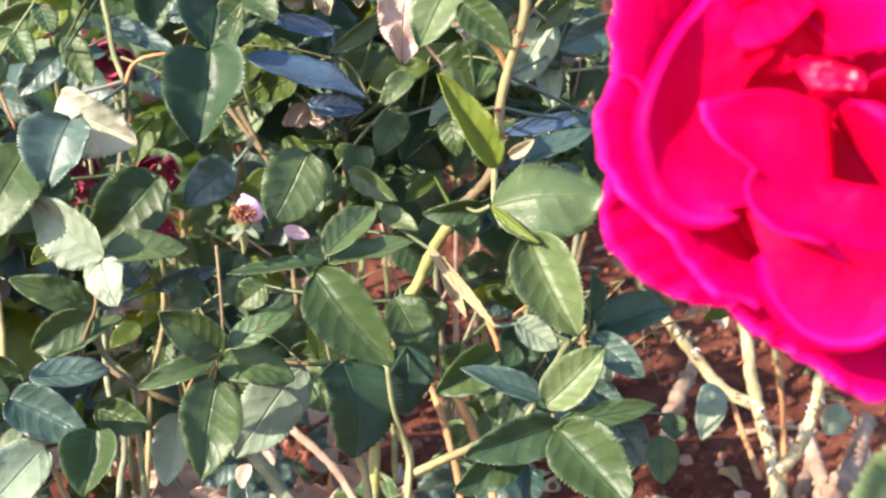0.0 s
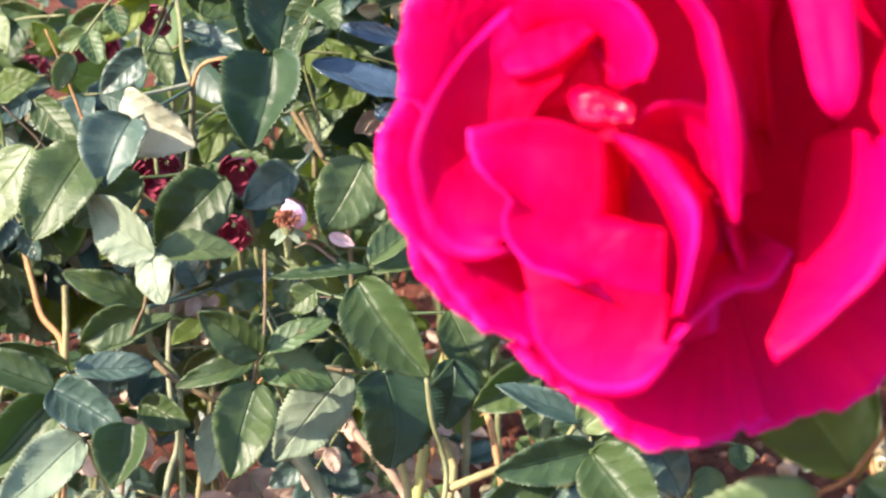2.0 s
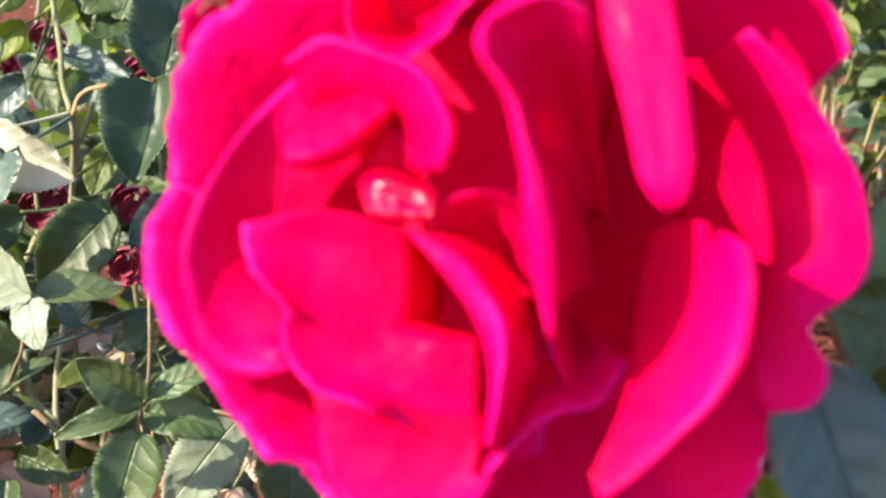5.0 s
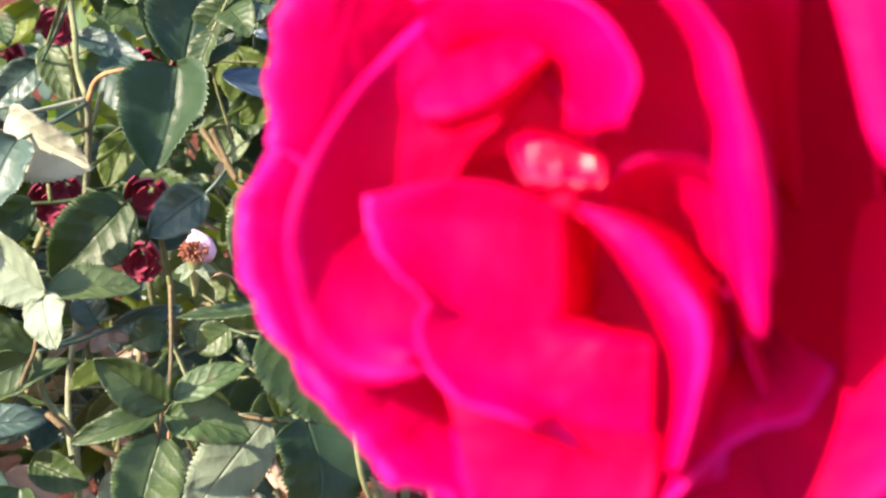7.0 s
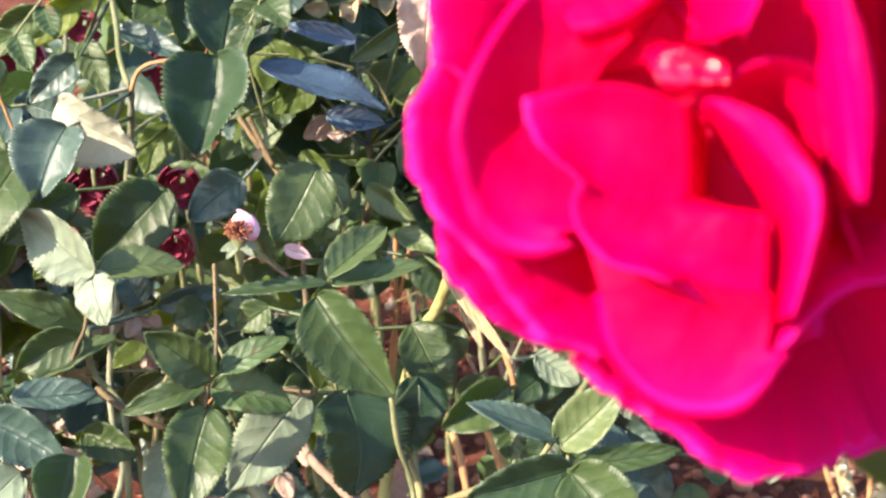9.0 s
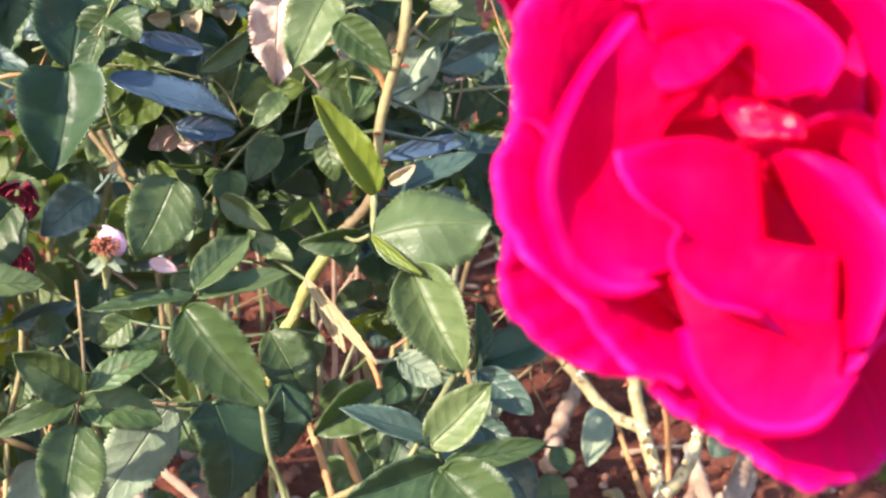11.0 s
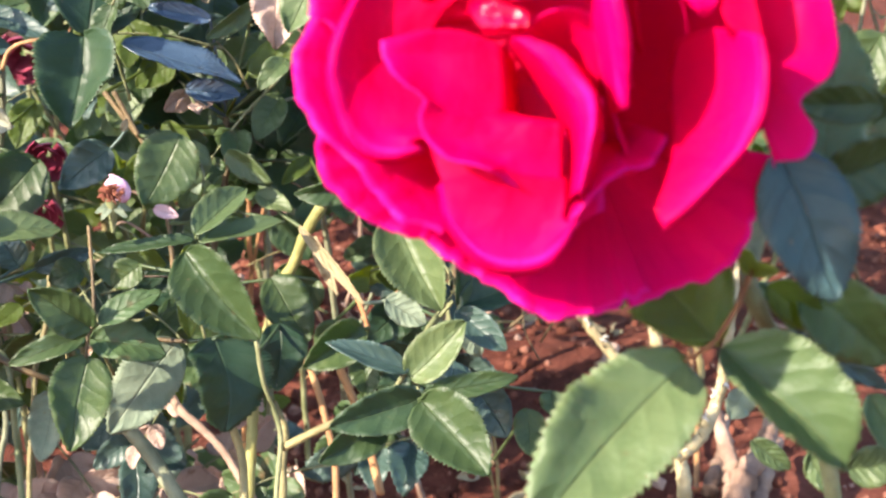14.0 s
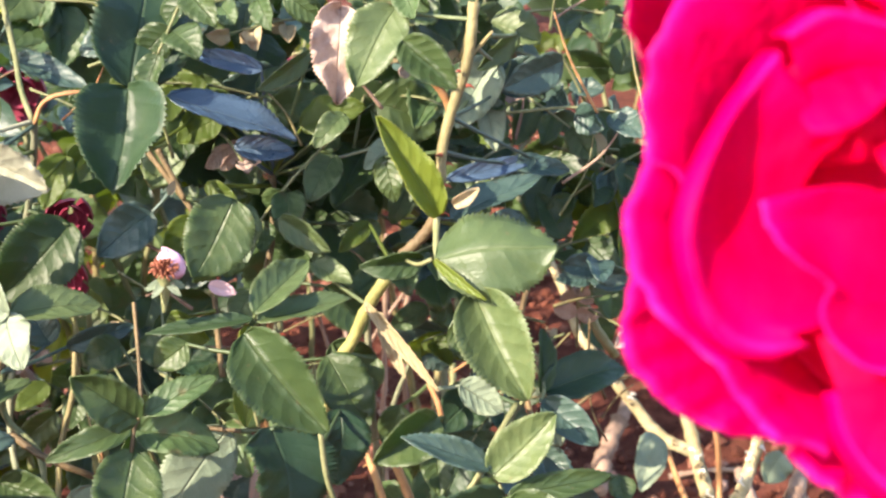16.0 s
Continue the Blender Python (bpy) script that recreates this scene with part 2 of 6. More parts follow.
def thing(name, at, label, category, group=""):
    ob = new(name)
    ob.location = at
    ob.empty_display_size = 0.05
    ob.matrix_world = Matrix.Translation(at)
    return tagged(ob, label, category, group)


def curve_through(points, count):
    """Catmull-Rom through the points, count samples."""
    p = [Vector(q) for q in points]
    if len(p) == 2:
        return [p[0].lerp(p[1], i / (count - 1)) for i in range(count)]
    e = [2 * p[0] - p[1]] + p + [2 * p[-1] - p[-2]]
    lengths = [(b - a).length for a, b in zip(p, p[1:])]
    total, out = sum(lengths), []
    for i in range(count):
        d, k = total * i / (count - 1), 0
        while k < len(lengths) - 1 and d > lengths[k]:
            d -= lengths[k]
            k += 1
        s = min(1.0, d / max(lengths[k], 1e-9))
        a, b, c, f = e[k:k + 4]
        out.append(0.5 * (2 * b + (c - a) * s + (2 * a - 5 * b + 4 * c - f) * s * s + (3 * b - a - 3 * c + f) * s ** 3))
    return out


def add_tube(bm, points, r0, r1, sides=8, knobs=0.0, seed=0):
    """A tapered round stem through the points, thicker at its nodes."""
    n = max(6, 5 * len(points))
    line = curve_through(points, n)
    rings, ref = [], Vector((0.3, -0.2, 0.9))
    for i, p in enumerate(line):
        d = (line[min(i + 1, n - 1)] - line[max(i - 1, 0)]).normalized()
        x = d.cross(ref)
        if x.length < 0.1:
            x = d.cross(Vector((1, 0, 0)))
        x.normalize()
        y = d.cross(x)
        r = r0 + (r1 - r0) * i / (n - 1)
        r *= 1 + knobs * noise.noise(Vector((i * 0.7, seed, 0)))
        rings.append([bm.verts.new(p + r * (math.cos(a) * x + math.sin(a) * y)) for a in
                      (2 * math.pi * k / sides for k in range(sides))])
    for a, b in zip(rings, rings[1:]):
        for k in range(sides):
            bm.faces.new((a[k], a[(k + 1) % sides], b[(k + 1) % sides], b[k]))
    bm.faces.new(rings[0][::-1])
    bm.faces.new(rings[-1])


def stem(bush, points, r0, r1, kind="green", name="stem", label="", knobs=0.25):
    bm = bmesh.new()
    o = bush.location
    line = [Vector(p) - o for p in points]
    if name == "stub":
        knobs = 0.7
    if name in ("cane", "stem", "stub"):
        count = max(len(line), int(sum((b - a).length for a, b in zip(line, line[1:])) / 0.022) + 1)
        seed = len(bush.children) * 1.7
        fine = curve_through(line, count) if count > len(line) else line
        line = [p + 0.8 * r0 * Vector((noise.noise(Vector((k * 0.8, seed, 0))), 0, 0)) for k, p in enumerate(fine)]
    add_tube(bm, line, r0, r1, 9, knobs, len(bush.children))
    if name == "stub":
        for q in bm.verts:
            q.co += 0.35 * r0 * noise.noise_vector(q.co * 60) + 0.2 * r0 * noise.noise_vector(q.co * 260)
    made = part(name, bm, BARK[kind], bush, label)
    if name == "cane":
        r = random.Random(len(bush.children))
        for k in range(2 + len(line) // 6):
            i = r.randrange(1, len(line))
            p, q = line[i - 1], line[i]
            side = (q - p).cross(Vector((0, 1, 0))).normalized() * r.choice((-1, 1))
            thorn(bush, p.lerp(q, 0.5) + o + 0.8 * r0 * side, side + Vector((0, -0.3, 0.1)), r.uniform(0.9, 1.6) * r0, r.choice(("red", kind, kind)))
    return made


def thorn(bush, at, way, size, kind="red"):
    """A hooked thorn with a flattened foot."""
    bm = bmesh.new()
    at, way = Vector(at) - bush.location, Vector(way).normalized()
    add_tube(bm, [at, at + 0.5 * size * way, at + size * (way - Vector((0, 0, 0.35)))], size * 0.28, size * 0.03, 6)
    return part("thorn", bm, BARK[kind], bush)


def blade(bm, uv, base, tip, width, roll, fold, curl, rows, teeth, seed, wave=1.0):
    """One ovate leaf blade from base to tip, its face towards the front, turned by roll about the midrib."""
    base, tip = Vector(base), Vector(tip)
    y = tip - base
    size = y.length
    y.normalize()
    n = Vector((0, -0.94, 0.34))
    n = (n - n.dot(y) * y)
    if n.length < 0.05:
        n = Vector((0, 0.3, 1)) - Vector((0, 0.3, 1)).dot(y) * y
    n.normalize()
    n = Matrix.Rotation(radians(roll), 3, y) @ n
    x = y.cross(n)
    half = 4 if rows > 30 else 3 if rows > 8 else 1
    grid = []
    for i in range(rows + 1):
        v = i / rows
        w = 0.5 * width * 2.30 * v ** 0.50 * (1 - v) ** 0.74
        if i == 0:
            w = 0.012 * width
        if i == rows:
            w = 0.004 * width
        row = []
        for j in range(-half, half + 1):
            u = j / half
            ww, vv = w, v
            if abs(j) == half and teeth and 1 < i < rows:
                ww *= (1.040 if i % 2 else 0.955) + 0.03 * noise.noise(Vector((i * 0.9, j, seed)))
                vv += 0.75 / rows if i % 2 else 0.0
            lift = 1.5 * fold * abs(u) ** 1.2 * w - curl * size * (v * v - 0.15 * v)
            lift += wave * 0.17 * width * abs(u) * noise.noise(Vector((v * 3.2 + seed * 7.1, u * 0.8, seed * 3.3)))
            lift += wave * 0.05 * width * abs(u) ** 2 * noise.noise(Vector((v * 9.0 + seed * 2.1, u * 2.0, seed)))
            lift += wave * 0.05 * width * math.sin(5 * v + seed)
            if rows > 20:
                lift += 0.0105 * wave * size * math.sin(2 * math.pi * (6 * v - 1.5 * abs(u) ** 1.3)) * abs(u) * (1.25 - 0.6 * abs(u)) * math.sin(math.pi * v)
            side = 0.06 * width * math.sin(2.6 * v + seed * 2) * v
            row.append((bm.verts.new(base + y * (vv * size) + x * (u * ww * math.cos(0.6 * fold * abs(u)) + side) + n * lift), (0.5 + 0.5 * u, v)))
        grid.append(row)
    for a, b in zip(grid, grid[1:]):
        for (p, q, r, s) in zip(a, a[1:], b[1:], b):
            f = bm.faces.new((p[0], q[0], r[0], s[0]))
            for loop, c in zip(f.loops, (p[1], q[1], r[1], s[1])):
                loop[uv].uv = c


def leaf(bush, base, tip, width, roll=0, kind="green", fold=0.25, curl=0.08, stalk=None, label="", wave=1.0, rows=0):
    """A leaflet with a toothed edge, a real thickness, and a stalk where it hangs from a twig."""
    bm = bmesh.new()
    uv = bm.loops.layers.uv.new("UVMap")
    o = bush.location
    base, tip = Vector(base) - o, Vector(tip) - o
    seed = 17.3 * base.x + 31.7 * tip.z + 5.1 * tip.x
    rows = rows or (50 if width > 0.018 else 38 if width > 0.010 else 24)
    blade(bm, uv, base, tip, width, roll, fold, curl, rows, True, seed, wave)
    if stalk is not None:
        s = Vector(stalk) - o
        add_tube(bm, [s, s.lerp(base, 0.5) + Vector((0, 0, -0.001)), base + 0.03 * (tip - base)], 0.0011, 0.0007, 6)
    ob = part("leaf", bm, LEAF[kind], bush, label)
    m = ob.modifiers.new("thickness", "SOLIDIFY")
    m.thickness, m.offset = 0.0004, 0.0
    return ob


# ---- ground ----
def ground_height(x, y):
    h = 0.012 * noise.noise(Vector((x * 3.1, y * 3.1, 0))) + 0.006 * noise.noise(Vector((x * 11, y * 11, 4)))
    return h + 0.010 * math.sin(y * 21 + 0.8 * math.sin(x * 2)) * (1 if 0.9 < y < 3.2 else 0)


def steps_between(a, b, near_a, near_b, fine, far):
    """Positions from a to b, close together between near_a and near_b."""
    out, x = [], near_a
    while x < near_b:
        out.append(x)
        x += fine
    d, x = fine, out[-1]
    while x < b:
        d *= 1.35
        x += d
        out.append(min(x, b))
    d, x = fine, near_a
    while x > a:
        d *= 1.35
        x -= d
        out.insert(0, max(x, a))
    return out


bm = bmesh.new()
xs, ys = steps_between(-400, 400, -1.6, 2.2, 0.03, 1), steps_between(-400, 400, 0.8, 4.0, 0.03, 1)
grid = [[bm.verts.new((x, y, ground_height(x, y) if abs(x) < 9 and abs(y) < 9 else 0)) for x in xs] for y in ys]
for a, b in zip(grid, grid[1:]):
    for i in range(len(xs) - 1):
        bm.faces.new((a[i], a[i + 1], b[i + 1], b[i]))
ground = new("ground", mesh_of(bm, "ground", SOIL))
tagged(ground, "loose reddish-brown garden soil with shallow furrows", "soil", kind="structure")

rng = random.Random(5)
lump = bmesh.new()
bmesh.ops.create_icosphere(lump, subdivisions=1, radius=1.0)
LUMP = [q.co.copy() for q in lump.verts]
LUMP_FACES = [[q.index for q in face.verts] for face in lump.faces]
lump.free()
bm = bmesh.new()
for i in range(15000):
    x, y = rng.uniform(-0.9, 1.3), 1.10 + 2.2 * rng.random() ** 1.4
    s = 0.0018 + 0.0085 * rng.random() ** 4
    turn, o = Euler((rng.random() * 6, rng.random() * 6, 0)).to_matrix(), Vector((x, y, ground_height(x, y) + 0.3 * s))
    made = [bm.verts.new(o + turn @ (q * s * rng.uniform(0.7, 1.3))) for q in LUMP]
    for face in LUMP_FACES:
        bm.faces.new([made[k] for k in face])
clods = new("soil_crumbs", mesh_of(bm, "soil_crumbs", CLOD, False))
tagged(clods, "scattered crumbs and small stones of red soil", "soil", kind="stuff")


# ---- bits lying on the soil ----
rng = random.Random(9)
for i in range(150):
    if i < 46:
        x, y, lie = rng.uniform(-0.6, 0.9), rng.uniform(1.25, 2.6), 0.006
    else:
        x, y, lie = rng.gauss(-0.28, 0.20), rng.uniform(1.30, 2.15), rng.uniform(0.004, 0.016)
    z = ground_height(x, y) + lie
    a, size = rng.uniform(0, 6.28), rng.uniform(0.03, 0.05)
    bm = bmesh.new()
    uv = bm.loops.layers.uv.new("UVMap")
    d = Vector((math.cos(a), math.sin(a), 0.12)) * size
    blade(bm, uv, -0.5 * d, 0.5 * d, size * 0.55, rng.uniform(-90, 20), rng.uniform(0.3, 0.8), 0.2, 12, False, i)
    ob = new("fallen_leaf", mesh_of(bm, "fallen_leaf", LEAF["dry" if i < 46 else "litter"]))
    ob.location = (x, y, z)
    m = ob.modifiers.new("thickness", "SOLIDIFY")
    m.thickness = 0.0005
    tagged(ob, "dry curled tan leaf lying on the soil" if i < 46 else "pale pinkish dead leaf in the litter on the soil", "leaf", "fallen leaves on the soil")
for i in range(26):
    x, y = rng.uniform(-0.5, 0.9), rng.uniform(1.3, 2.4)
    a, size = rng.uniform(0, 6.28), rng.uniform(0.05, 0.14)
    d = Vector((math.cos(a), math.sin(a), rng.uniform(0, 0.25))) * size
    bm = bmesh.new()
    add_tube(bm, [Vector((0, 0, 0)), 0.5 * d + Vector((0.004, 0, 0.004)), d], 0.004, 0.0025, 7, 0.3, i)
    ob = new("dead_stick", mesh_of(bm, "dead_stick", BARK["dead"]))
    ob.location = (x, y, ground_height(x, y) + 0.003)
    tagged(ob, "short bleached dead stick lying on the soil", "stick", "dead sticks on the soil")


# ---- bushes further off ----
def sparse(p):
    """The thin part of the foliage, which leaves the open soil round the bare canes in the sun."""
    q = p - SUN_TO * ((p.z - 0.12) / SUN_TO.z)
    return 0.30 < q.x < 0.52 and 1.15 < q.y < 1.50


def scattered_bush(x, y, height, spread, count, seed, kinds, singles, blooms=0, low=0.1):
    """A rose bush of branching canes with leaflets in fives along its twigs."""
    r = random.Random(seed)
    bush = thing("rose_bush", (x, y, 0), "leafy green rose bush growing from red soil", "bush", "rose bushes in the bed")
    joined = {}
    made = 0
    tips = []
    for k in range(4 + int(spread * 5)):
        a, lean = r.uniform(0, 6.28), r.uniform(0.2, 1.0) * spread
        foot = Vector((x + 0.05 * math.cos(a), y + 0.05 * math.sin(a), -0.01))
        top = Vector((x + lean * math.cos(a), y + lean * math.sin(a), height * r.uniform(0.6, 1.0)))
        bend = foot.lerp(top, 0.5) + Vector((r.uniform(-0.05, 0.05), r.uniform(-0.05, 0.05), 0.06))
        stem(bush, [foot, bend, top], 0.005, 0.002, r.choice(("green", "tan", "green", "grey")), "cane")
        tips.append((foot, bend, top))
    while made < count:
        foot, bend, top = r.choice(tips)
        s = low + (1 - low) * r.random() ** 0.8
        p = foot.lerp(bend, 2 * s) if s < 0.5 else bend.lerp(top, 2 * s - 1)
        a = r.uniform(0, 6.28)
        way = Vector((math.cos(a), math.sin(a), r.uniform(-0.3, 0.5))).normalized()
        kind = r.choice(kinds)
        twig = p + way * r.uniform(0.04, 0.10)
        for q in range(5):
            side = Vector((-way.y, way.x, 0)) * (1 if q % 2 else -1) * (0 if q == 4 else 1)
            b = p.lerp(twig, 0.4 + 0.15 * q)
            d = (way * (1 if q == 4 else 0.4) + side + Vector((0, 0, r.uniform(-0.9, 0.1)))).normalized()
            size = r.uniform(0.035, 0.055)
            if made < singles:
                leaf(bush, b, b + d * size, size * r.uniform(0.6, 0.75), r.uniform(-50, 50), kind, r.uniform(0.1, 0.5), rows=16)
            else:
                if kind not in joined:
                    m = bmesh.new()
                    joined[kind] = (m, m.loops.layers.uv.new("UVMap"))
                m, uv = joined[kind]
                o = bush.location
                blade(m, uv, b - o, b + d * size - o, size * r.uniform(0.6, 0.75), r.uniform(-60, 60), r.uniform(0.1, 0.5), 0.1, 5, False, r.random() * 9)
            made += 1
    for kind, (m, uv) in joined.items():
        tagged(part("foliage", m, LEAF[kind], bush), kind="stuff")
    for k in range(blooms):
        foot, bend, top = r.choice(tips)
        spent_bloom(bush, bend.lerp(top, r.uniform(0.3, 1.0)) + Vector((0, -0.03, 0.02)), r.uniform(0.016, 0.026), r)
    return bush


def spent_bloom(bush, at, size, r):
    """A small dark red rose, far off: overlapping cupped petals."""
    o = bush.location
    at = Vector(at) - o
    head = part("bloom", bloom_core(at, size), FAR_PETAL, bush, "small dark red rose bloom")
    return head


def bloom_core(at, size):
    bm = bmesh.new()
    for k in range(11):
        a, ring = k * 2.4, 0.35 + 0.65 * k / 10
        rows = []
        for i in range(5):
            v = i / 4
            row = []
            for j in range(5):
                b = a + (j - 2) * 0.32
                rad = size * ring * (0.25 + 0.9 * math.sin(v * 1.9))
                row.append(bm.verts.new(at + Vector((rad * math.cos(b), -size * (1.2 * v - 0.3 * ring - 0.1 * abs(j - 2) * v), rad * math.sin(b)))))
            rows.append(row)
        for p, q in zip(rows, rows[1:]):
            for j in range(4):
                bm.faces.new((p[j], p[j + 1], q[j + 1], q[j]))
    return bm


MIX = ("green", "deep", "blue", "light", "spotted", "thin")
scattered_bush(-0.42, 1.25, 0.66, 0.24, 210, 11, MIX, 60, 2)
scattered_bush(-0.08, 1.45, 0.62, 0.24, 210, 12, MIX, 60, 2)
scattered_bush(0.20, 1.75, 0.66, 0.26, 230, 13, MIX, 60, 1, 0.45)
scattered_bush(0.54, 1.78, 0.60, 0.20, 170, 28, MIX, 80, 0, 0.42)
scattered_bush(0.62, 2.1, 0.70, 0.26, 260, 14, MIX, 40, 0, 0.5)
scattered_bush(0.98, 2.45, 0.72, 0.30, 360, 31, MIX, 0, 0, 0.3)
scattered_bush(0.70, 2.75, 0.72, 0.30, 340, 32, MIX, 0, 0, 0.3)
scattered_bush(1.40, 2.9, 0.74, 0.34, 340, 33, MIX, 0, 0, 0.3)
scattered_bush(-0.24, 1.66, 0.60, 0.24, 280, 34, MIX, 40, 0, 0.2)
scattered_bush(-0.02, 2.05, 0.62, 0.26, 280, 35, MIX, 0, 0, 0.25)
scattered_bush(-0.75, 1.7, 0.66, 0.28, 260, 15, MIX, 40, 2)
scattered_bush(-0.35, 2.2, 0.66, 0.30, 320, 16, MIX, 0, 2)
scattered_bush(0.20, 2.6, 0.66, 0.32, 340, 17, MIX, 0, 2, 0.3)
scattered_bush(-0.95, 2.8, 0.68, 0.36, 360, 18, MIX, 0, 3)
scattered_bush(0.95, 3.0, 0.70, 0.36, 360, 19, MIX, 0, 2, 0.3)
scattered_bush(-0.30, 3.4, 0.70, 0.40, 420, 20, MIX, 0, 3)
scattered_bush(0.55, 3.9, 0.72, 0.44, 420, 21, MIX, 0, 3)
scattered_bush(-1.15, 4.0, 0.74, 0.46, 420, 22, MIX, 0, 3)
scattered_bush(1.5, 4.2, 0.74, 0.46, 420, 23, MIX, 0, 2)
scattered_bush(-0.2, 4.9, 0.78, 0.50, 420, 24, MIX, 0, 3)
scattered_bush(0.9, 5.3, 0.78, 0.50, 420, 25, MIX, 0, 3)
scattered_bush(-1.6, 5.4, 0.78, 0.50, 420, 26, MIX, 0, 3)
scattered_bush(2.2, 5.8, 0.78, 0.50, 420, 27, MIX, 0, 3)

# ---- rose bush with the withered bloom ----
bush_a = thing("rose_bush", (-0.20, 0.85, 0.0), "rose bush with dark serrated leaves and a withered bloom", "bush", "rose bushes in the bed")
stem(bush_a, [(-0.2029, 0.8974, 0.7042), (-0.1960, 0.8759, 0.6744), (-0.1918, 0.8604, 0.6609), (-0.1866, 0.8496, 0.6459)], 0.0018, 0.0015, "green")
stem(bush_a, [(-0.1866, 0.8496, 0.6459), (-0.1861, 0.8502, 0.6328), (-0.1917, 0.8603, 0.6024), (-0.2007, 0.8725, 0.5480), (-0.2095, 0.8438, 0.4692), (-0.1976, 0.8025, 0.4433), (-0.1988, 0.7510, 0.4188), (-0.1956, 0.6515, 0.3210)], 0.0019, 0.0019, "grey", "cane")
stem(bush_a, [(-0.1860, 0.8489, 0.6440), (-0.1806, 0.8480, 0.6563), (-0.1663, 0.8448, 0.6619), (-0.1366, 0.8400, 0.6634)], 0.0013, 0.0010, "rust")
stem(bush_a, [(-0.2024, 0.7733, 0.5678), (-0.2027, 0.7652, 0.5457), (-0.2075, 0.7610, 0.5340), (-0.2170, 0.7546, 0.5164), (-0.2396, 0.7330, 0.5155), (-0.2445, 0.7210, 0.5118)], 0.0011, 0.0009, "brown")
stem(bush_a, [(-0.2043, 0.7729, 0.5376), (-0.2030, 0.7705, 0.5162), (-0.1872, 0.7593, 0.5002), (-0.1789, 0.7157, 0.4387), (-0.1719, 0.6350, 0.3340)], 0.0018, 0.0018, "green")
stem(bush_a, [(-0.1998, 0.7626, 0.5092), (-0.1834, 0.7539, 0.4999), (-0.1652, 0.7551, 0.4887), (-0.1513, 0.7708, 0.4732)], 0.0019, 0.0015, "brown")
stem(bush_a, [(-0.1373, 0.7747, 0.5717), (-0.1355, 0.7547, 0.5460), (-0.1352, 0.7381, 0.5296), (-0.1383, 0.7355, 0.5224), (-0.1403, 0.7313, 0.5110)], 0.0010, 0.0010, "brown")
stem(bush_a, [(-0.1392, 0.7446, 0.5184), (-0.1310, 0.7661, 0.4895), (-0.1268, 0.7843, 0.4518)], 0.0011, 0.0011, "green")
stem(bush_a, [(-0.1415, 0.8092, 0.4619), (-0.1262, 0.7818, 0.4449), (-0.1000, 0.7501, 0.4164), (-0.0325, 0.6458, 0.3054)], 0.0044, 0.0053, "grey", "cane")
stem(bush_a, [(-0.3037, 0.8752, 0.5554), (-0.2929, 0.8550, 0.5293), (-0.2815, 0.8357, 0.5054), (-0.2681, 0.8224, 0.4980), (-0.2598, 0.7915, 0.4716), (-0.2534, 0.7423, 0.4243), (-0.2470, 0.6517, 0.3215)], 0.0019, 0.0023, "rust", "cane")
stem(bush_a, [(-0.2655, 0.8328, 0.5266), (-0.2623, 0.8120, 0.4987), (-0.2598, 0.7915, 0.4716)], 0.0020, 0.0020, "tan")
stem(bush_a, [(-0.3266, 0.8893, 0.5357), (-0.3119, 0.8702, 0.5124), (-0.3044, 0.8489, 0.4831), (-0.3110, 0.8028, 0.4442), (-0.3194, 0.7690, 0.4098)], 0.0017, 0.0017, "green")
stem(bush_a, [(-0.2288, 0.7121, 0.4875), (-0.2278, 0.7175, 0.4729), (-0.2191, 0.7190, 0.4478), (-0.2029, 0.6484, 0.3417)], 0.0013, 0.0013, "green")
stem(bush_a, [(-0.2406, 0.7372, 0.5126), (-0.2449, 0.7349, 0.4916), (-0.2488, 0.7354, 0.4637), (-0.2482, 0.6966, 0.4156), (-0.2456, 0.6352, 0.3346)], 0.0018, 0.0018, "tan")
stem(bush_a, [(-0.0788, 0.7659, 0.5621), (-0.0853, 0.7761, 0.5464), (-0.0825, 0.7788, 0.5246), (-0.0766, 0.7791, 0.4961)], 0.0012, 0.0009, "green")
stem(bush_a, [(-0.0862, 0.7609, 0.5045), (-0.1087, 0.7713, 0.5039), (-0.1283, 0.7839, 0.5094)], 0.0012, 0.0009, "brown")
stem(bush_a, [(-0.0481, 0.7418, 0.5106), (-0.0428, 0.7385, 0.4722), (-0.0351, 0.7341, 0.4602), (-0.0409, 0.7145, 0.4357), (-0.0466, 0.6386, 0.3441)], 0.0015, 0.0015, "green", "cane")
stem(bush_a, [(-0.0645, 0.7623, 0.4498), (-0.0599, 0.7566, 0.4344), (-0.0595, 0.7411, 0.4210), (-0.0605, 0.6286, 0.3165)], 0.0025, 0.0028, "tan", "cane")
stem(bush_a, [(-0.1234, 0.8489, 0.6294), (-0.1138, 0.8420, 0.6105), (-0.1106, 0.8397, 0.6042)], 0.0016, 0.0016, "brown")
stem(bush_a, [(-0.1292, 0.8586, 0.6267), (-0.1173, 0.8480, 0.6122), (-0.1088, 0.8397, 0.6042), (-0.0966, 0.8439, 0.5570), (-0.0937, 0.8253, 0.5061)], 0.0016, 0.0016, "brown")
stem(bush_a, [(-0.1757, 0.8977, 0.5003), (-0.1785, 0.8761, 0.4701), (-0.1847, 0.8596, 0.4540), (-0.1862, 0.7862, 0.3986), (-0.1842, 0.6927, 0.2881)], 0.0017, 0.0017, "tan", "cane")
stem(bush_a, [(-0.1220, 0.9532, 0.4190), (-0.0973, 0.8920, 0.3970), (-0.0748, 0.8664, 0.3852), (-0.0394, 0.8176, 0.3387)], 0.0033, 0.0025, "dead")
